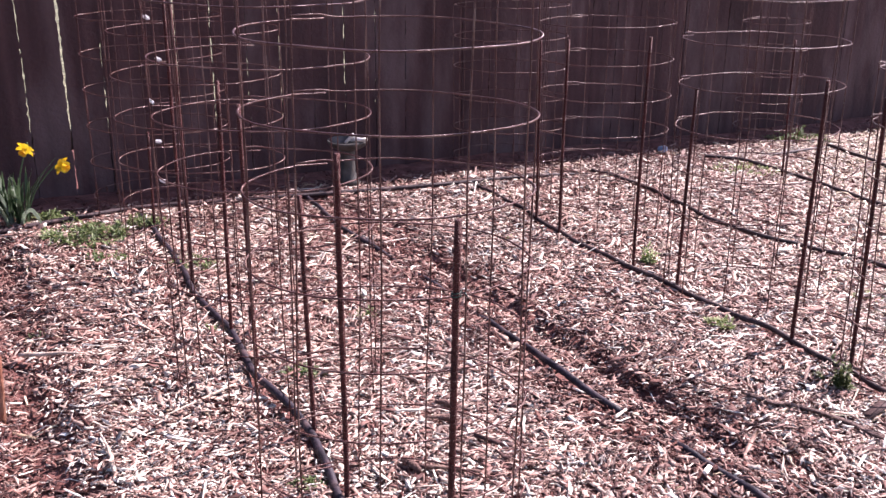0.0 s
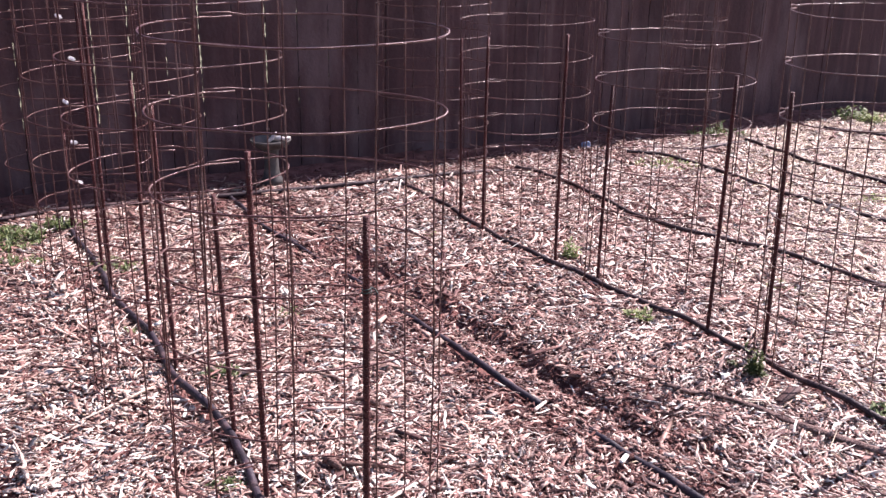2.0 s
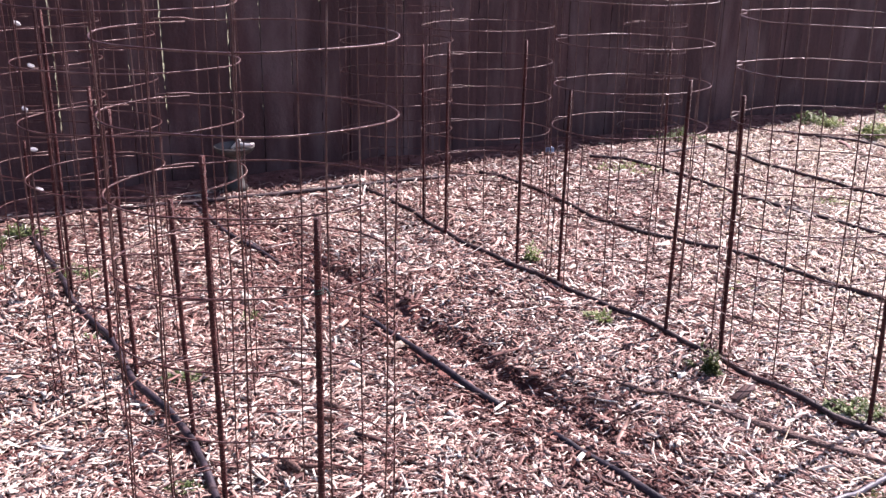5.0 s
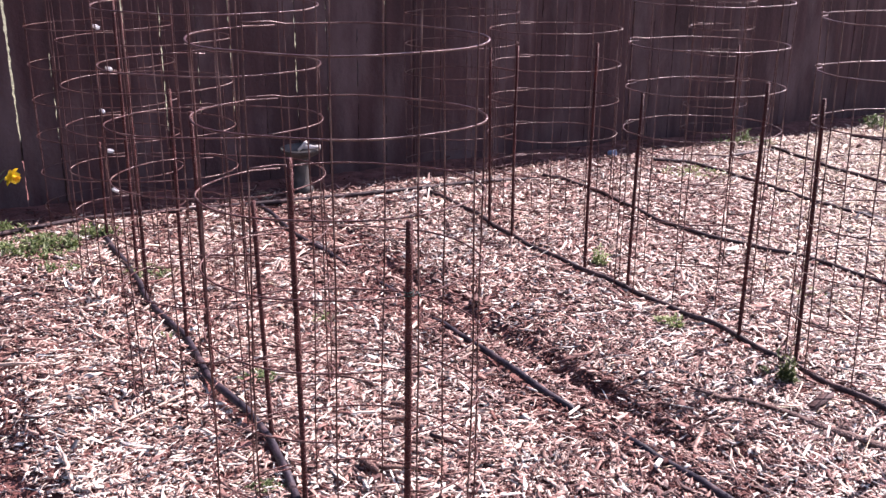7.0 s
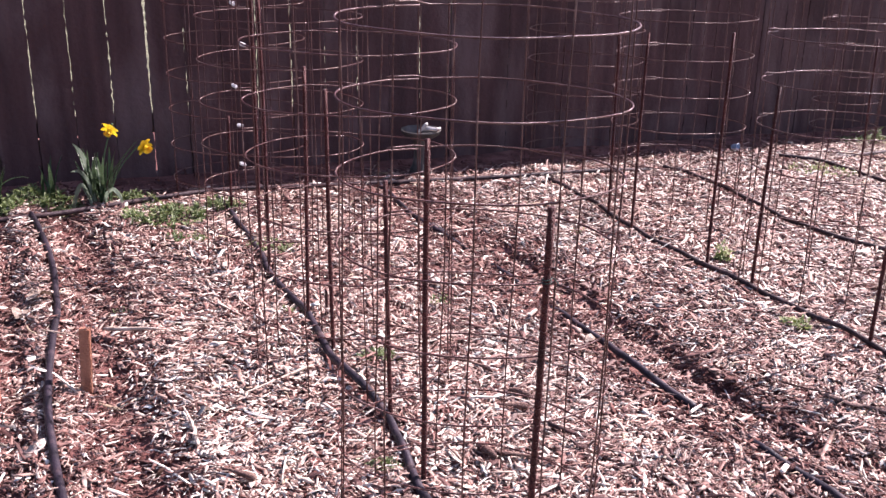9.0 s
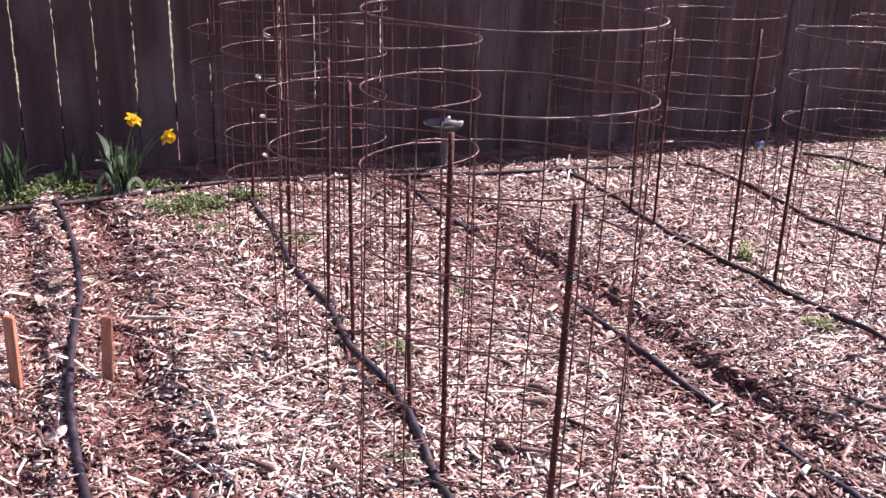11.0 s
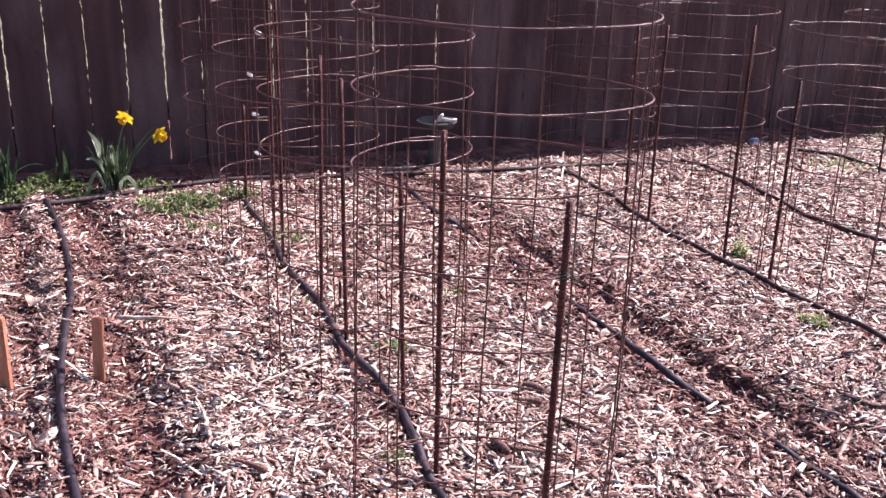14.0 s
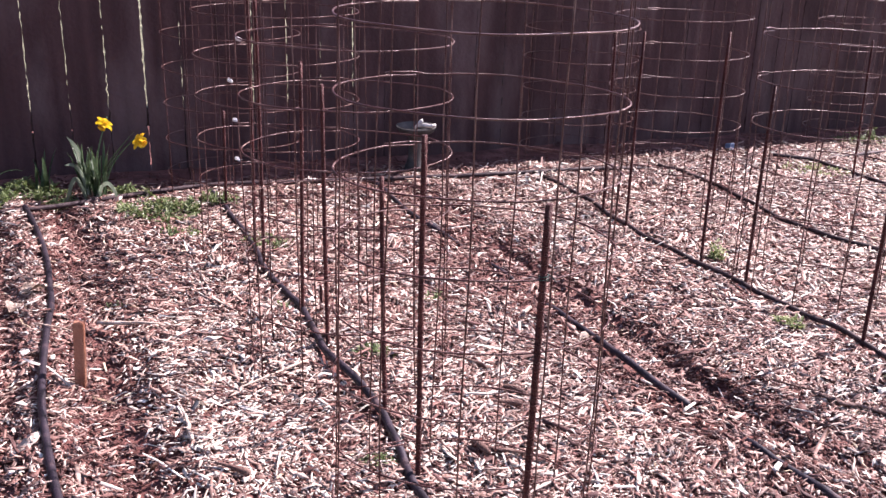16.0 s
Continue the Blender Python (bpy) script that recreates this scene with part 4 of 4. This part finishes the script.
# -------------------------------------------------------------- wood chips and grass, too many to count
def scatter(name, count, box, size, mat, label, keep, seed, upright=12.0, lift=0.004):
    """Splinters of wood, each a small tapered block, strewn over the bed. size: mean length, width, thickness. keep: a chance for each place."""
    r = np.random.RandomState(seed)
    x, y = r.uniform(box[0], box[1], count), r.uniform(box[2], box[3], count)
    ok = r.rand(count) < keep(x, y)
    x, y = x[ok], y[ok]
    n = len(x)
    long = size[0] * np.exp(np.clip(r.normal(0, 0.60, n), -1.4, 1.30))
    wide = np.minimum(size[1] * np.exp(r.normal(0, 0.55, n)), long * 0.6)
    thick = size[2] * np.exp(r.normal(0, 0.35, n))
    # outline of six points, twice: a heel, a waist and a point, bent at the waist
    sx = np.array([-1, 0, 1, 1, 0, -1] * 2) * 0.5
    sy = np.array([-1, -1, -1, 1, 1, 1] * 2) * 0.5
    sz = np.array([-1] * 6 + [1] * 6) * 0.5
    taper, heel, skew = r.uniform(0.03, 1.0, (n, 1)), r.uniform(0.15, 1.05, (n, 1)), r.uniform(-0.6, 0.6, (n, 1))
    lx = long[:, None] * (sx + np.where(sx == 0, r.uniform(-0.25, 0.25, (n, 1)), 0)) * (1 + 0.3 * r.uniform(-1, 1, (n, 12)))
    ly = wide[:, None] * sy * np.where(sx > 0, taper, np.where(sx < 0, heel, 1.0)) * (1 + 0.3 * r.uniform(-1, 1, (n, 12)))
    ly = ly + np.where(sx == 0, 1.0, 0.0) * long[:, None] * r.normal(0, 0.07, (n, 1))
    lx = lx + skew * ly
    lz = thick[:, None] * sz * (1 + 0.3 * r.uniform(-1, 1, (n, 12)))
    lz = lz + long[:, None] * np.where(sx == 0, 1.0, -1.0) * r.normal(0, 0.07, (n, 1))
    # rain and raking leave the splinters lying in loose swaths
    swath = np.where(r.rand(n) < 0.55, 2.4 * swell(x, y, 5.0, 14) + r.normal(0, 0.55, n), r.uniform(0, math.tau, n))
    yaw, tip, roll = swath, np.radians(r.normal(0, upright, n)), np.radians(r.normal(0, 11, n))
    cr, sr = np.cos(roll)[:, None], np.sin(roll)[:, None]
    ly, lz = ly * cr - lz * sr, ly * sr + lz * cr
    ct, st = np.cos(tip)[:, None], np.sin(tip)[:, None]
    lx, lz = lx * ct - lz * st, lx * st + lz * ct
    cy, sy2 = np.cos(yaw)[:, None], np.sin(yaw)[:, None]
    gx, gy = lx * cy - ly * sy2 + x[:, None], lx * sy2 + ly * cy + y[:, None]
    z0 = lie(x, y) + lift + np.abs(r.normal(0, 0.55, n)) * 0.0085 + np.abs(st[:, 0]) * long * 0.28
    co = np.stack([gx, gy, lz + z0[:, None]], -1).reshape(-1, 3)
    faces = np.array([[6, 7, 10, 11], [7, 8, 9, 10]] + [[k, (k + 1) % 6, (k + 1) % 6 + 6, k + 6] for k in range(6)])
    quads = (np.arange(n)[:, None, None] * 12 + faces[None]).reshape(-1, 4)
    me = bpy.data.meshes.new(name)
    me.vertices.add(len(co))
    me.vertices.foreach_set("co", co.ravel())
    me.loops.add(quads.size)
    me.loops.foreach_set("vertex_index", quads.ravel().astype(np.int32))
    me.polygons.add(len(quads))
    me.polygons.foreach_set("loop_start", np.arange(0, quads.size, 4, dtype=np.int32))
    me.update(calc_edges=True)
    me.materials.append(mat)
    return tagged(new(name, me), label, "wood chips", kind="stuff")


def bed(x, y):
    """1 on the mulched bed, 0 behind the fence, on the lawn and where nothing is seen."""
    edge = np.array(LAWN_EDGE)
    ok = y < FENCE_A + FENCE_K * x - 0.03
    ok &= y > np.interp(x, edge[:, 0], edge[:, 1]) + 0.03 * swell(x, y, 9, 8)
    out = ok.astype(float)
    out *= np.where((x > -0.57 * y - 0.30) & (x < 0.57 * y + 0.30), 1.0, 0.07)
    for a, b in CLEAR:
        near = (np.abs(x - a[0]) < 0.12) & (np.abs(y - a[1]) < 0.12)
        if near.any():
            i = np.where(near)[0]
            out[i[way_off(x[i], y[i], [a, b]) < 0.0165]] *= 0.15
    return out


def thin(y):
    """Fewer and larger pieces show far off."""
    return np.interp(y, [1.5, 2.6, 3.1, 6.4], [1.0, 1.0, 0.84, 0.48])


BOX = (-4.2, 6.0, 0.7, 8.2)
def bleached(x, y):
    """Where brown chips thin out and pale ones prevail: away from the fence's end and from the dug rows."""
    right = np.clip((x - 0.24 * (y - 2.0) - 0.72) / 0.7, 0, 1)
    left = np.clip((-0.12 - x - 0.42 * (y - 2.2)) / 0.5, 0, 1) * np.clip((3.4 - y) / 0.8, 0, 1)
    side = np.interp(y, [1.7, 2.42, 2.83, 3.33, 3.8], [-0.70, -1.10, -1.31, -1.56, -1.9])
    return np.maximum(right, left * (x > side) * np.interp(y, [2.3, 2.9], [1.0, 0.65]))


def off_fence(x, y, gap):
    """0 at the fence's foot, bare of chips for dark litter and deeper shade, 1 from gap onwards."""
    return np.clip(((FENCE_A + FENCE_K * x - y) / math.hypot(1, FENCE_K) - gap) / 0.12, 0, 1)


def patchy(x, y):
    """Sun-bleached chips lie in drifts, and thinly on the bed round the first hose."""
    out = np.clip(0.80 + 0.32 * swell(x, y, 4.5, 11) + 0.30 * swell(x, y, 13, 12) + 0.42 * swell(x, y, 41, 13), 0.08, 1)
    side = np.interp(y, [1.7, 2.3, 2.75, 3.33, 3.9], [-0.70, -1.0, -1.2, -1.48, -1.8])
    out = np.maximum(out, 0.85 * bleached(x, y) + 0.15 * out)
    row = np.exp(-(way_off(x, y, [(-0.62, 4.5), (0.02, 3.55), (0.50, 2.66), (0.80, 2.10)]) / 0.18) ** 2)
    shred = np.exp(-((x + 0.55) / 0.45) ** 2 - ((y - 3.4) / 0.6) ** 2)       # finer, browner mulch among the cages
    return out * np.where(x < side, 0.85, 1.0) * (1 - 0.48 * row) * (1 - 0.32 * shred)


scatter("wood_chips", 525000, BOX, (0.0216, 0.0053, 0.0014), PALE_CHIP, "pale sun-bleached wood chips covering the garden bed", lambda x, y: bed(x, y) * thin(y) * patchy(x, y) * (1 - 0.88 * dug(x, y)) * off_fence(x, y, 0.30), 31, 8.5, 0.0055)
scatter("bark_chips", 400000, BOX, (0.0225, 0.0060, 0.0016), BROWN_CHIP, "reddish-brown bark chips covering the garden bed", lambda x, y: bed(x, y) * thin(y) * (1 - 0.4 * dug(x, y)) * (1 - 0.80 * bleached(x, y)) * off_fence(x, y, 0.20), 32, 8.5)
scatter("soil_crumbs", 126000, BOX, (0.011, 0.0070, 0.0050), CRUMB, "dark crumbs of turned soil in the furrows", lambda x, y: bed(x, y) * np.clip(0.12 + dug(x, y), 0, 1), 33, 25)
scatter("wood_shards", 15000, BOX, (0.046, 0.0050, 0.0020), PALE_CHIP, "long pale splinters of shredded wood on the bed", lambda x, y: bed(x, y) * (1 - 0.6 * dug(x, y)) * off_fence(x, y, 0.30), 34, 8, 0.007)
scatter("bark_shards", 15000, BOX, (0.036, 0.0068, 0.0028), BROWN_CHIP, "long reddish-brown splinters of bark on the bed", lambda x, y: bed(x, y) * (1 - 0.7 * bleached(x, y)) * off_fence(x, y, 0.20), 38, 9, 0.007)
scatter("wood_shreds", 230000, BOX, (0.0120, 0.0025, 0.0009), PALE_CHIP, "fine pale shreds of wood among the chips", lambda x, y: bed(x, y) * thin(y) * (y < 3.3) * (1 - 0.75 * dug(x, y)), 35, 14, 0.006)
scatter("bark_shreds", 230000, BOX, (0.0120, 0.0028, 0.0010), BROWN_CHIP, "fine reddish-brown shreds of bark among the chips", lambda x, y: bed(x, y) * thin(y) * (y < 3.3) * (1 - 0.8 * bleached(x, y)), 37, 14, 0.006)


scatter("dry_straw", 189000, BOX, (0.0260, 0.0042, 0.0014), STRAW, "yellowish dry straw strewn over the far bed", lambda x, y: bed(x, y) * off_fence(x, y, 0.27) * np.clip((x - 0.20 * (y - 2.0) - 0.95) / 0.9, 0.03, 1.0), 36, 9, 0.007)


def loose_chips(count):
    """The larger chips that lie on top, each a piece of its own on a few shared meshes."""
    r = random.Random(77)
    shapes = []
    for k in range(16):
        # a split sliver: pointed ends, a bowed back and an uneven outline
        bm = bmesh.new()
        length, width, bow, side = r.uniform(0.022, 0.060), r.uniform(0.0045, 0.0105), r.uniform(-0.004, 0.007), r.uniform(-0.004, 0.004)
        rows = []
        for u, full in ((-0.5, r.uniform(0.15, 0.7)), (-0.28, r.uniform(0.7, 1.0)), (0.05, 1.0), (0.3, r.uniform(0.6, 0.95)), (0.5, r.uniform(0.05, 0.45))):
            x, mid, up = u * length * r.uniform(0.9, 1.1), side * (1 - 4 * u * u), bow * (1 - 4 * u * u)
            h = 0.5 * width * full
            rows.append([bm.verts.new(q) for q in ((x - 0.2 * h, mid - h * r.uniform(0.8, 1.1), up), (x, mid - 0.1 * h, up + 0.0028 * full), (x + 0.2 * h, mid + h * r.uniform(0.8, 1.1), up + 0.0008), (x, mid, up - 0.0018))])
        for a, b in zip(rows, rows[1:]):
            for q in range(4):
                bm.faces.new((a[q], a[(q + 1) % 4], b[(q + 1) % 4], b[q]))
        bm.faces.new(rows[0][::-1])
        bm.faces.new(rows[-1])
        bmesh.ops.recalc_face_normals(bm, faces=bm.faces)
        me = bpy.data.meshes.new("wood_chip")
        bm.to_mesh(me)
        bm.free()
        me.materials.append(LOOSE_CHIP)
        shapes.append(me)
    ground = bpy.data.objects["ground"]
    made = 0
    while made < count:
        x, y = r.uniform(-1.0, 1.4), r.uniform(1.75, 2.95)
        one = bed(np.array([x]), np.array([y]))[0]
        if one < 0.5 or r.random() < 0.75 * float(dug(np.array([x]), np.array([y]))[0]):
            continue
        ob = new("wood_chip", shapes[made % len(shapes)])
        ob.parent = ground
        ob.matrix_basis = Matrix.Translation((x, y, on_ground(x, y) + 0.016)) @ pose(0, 0, 0, r.gauss(0, 14), r.gauss(0, 10), r.uniform(0, 360))
        made += 1


def large_chip(x, y, length, width, turn, seed):
    """One of the broad pale slabs of split wood on top of the bed."""
    r = random.Random(seed)
    bm = bmesh.new()
    block(bm, (length, width, 0.007), bevel=0.0015)
    for v in bm.verts:
        v.co.y *= 1 - (0.35 * r.random() if v.co.x > 0 else 0.1 * r.random())
        v.co.x += 0.25 * v.co.y + r.uniform(-0.002, 0.002)
        v.co.z += r.uniform(-0.0008, 0.0008)
    ob = part("wood_chip", bm, LOOSE_CHIP, bpy.data.objects["ground"])
    ob.matrix_basis = Matrix.Translation((x, y, on_ground(x, y) + 0.022)) @ pose(0, 0, 0, r.gauss(6, 8), r.gauss(0, 5), turn)


for i, (x, y, length, width, turn) in enumerate([(0.066, 3.16, 0.055, 0.014, 62), (0.31, 3.185, 0.03, 0.011, 85), (0.685, 2.284, 0.055, 0.014, 62), (0.575, 2.769, 0.04, 0.012, 79), (0.511, 2.569, 0.06, 0.009, 50), (0.455, 3.409, 0.045, 0.008, 61), (0.964, 2.335, 0.06, 0.012, 71), (0.581, 2.359, 0.035, 0.012, 90), (0.746, 2.371, 0.03, 0.01, 85)]):
    large_chip(x, y, length, width, turn, i)
loose_chips(280)


def grass(name, count, place, high, label, seed):
    r = np.random.RandomState(seed)
    x, y = place(r, count)
    n = len(x)
    a, lean = r.uniform(0, math.tau, n), r.uniform(0.1, 0.8, n)
    h, w = high * r.uniform(0.5, 1.3, n), r.uniform(0.0012, 0.0026, n)
    z = lie(x, y)
    dx, dy = np.cos(a), np.sin(a)
    co = np.stack([np.stack([x - dy * w, y + dx * w, z], 1), np.stack([x + dy * w, y - dx * w, z], 1),
                   np.stack([x + dx * h * lean * 0.4 + dy * w * 0.7, y + dy * h * lean * 0.4 - dx * w * 0.7, z + h * 0.6], 1), np.stack([x + dx * h * lean * 0.4 - dy * w * 0.7, y + dy * h * lean * 0.4 + dx * w * 0.7, z + h * 0.6], 1),
                   np.stack([x + dx * h * lean, y + dy * h * lean, z + h * 0.9], 1)], 1).reshape(-1, 3)
    faces = []
    for i in range(n):
        b = 5 * i
        faces.append((b, b + 1, b + 2, b + 3))
        faces.append((b + 3, b + 2, b + 4))
    me = bpy.data.meshes.new(name)
    me.from_pydata(co.tolist(), [], faces)
    me.materials.append(GRASS)
    return tagged(new(name, me), label, "grass", kind="stuff")


def lawn_corner(r, count):
    x, y = r.uniform(-1.6, 3.0, count), r.uniform(0.0, 2.6, count)
    edge = np.array(LAWN_EDGE)
    ok = y < np.interp(x, edge[:, 0], edge[:, 1]) + 0.02
    return x[ok], y[ok]


grass("lawn_grass", 34000, lawn_corner, 0.035, "short yellowish-green lawn grass beside the bed", 51)
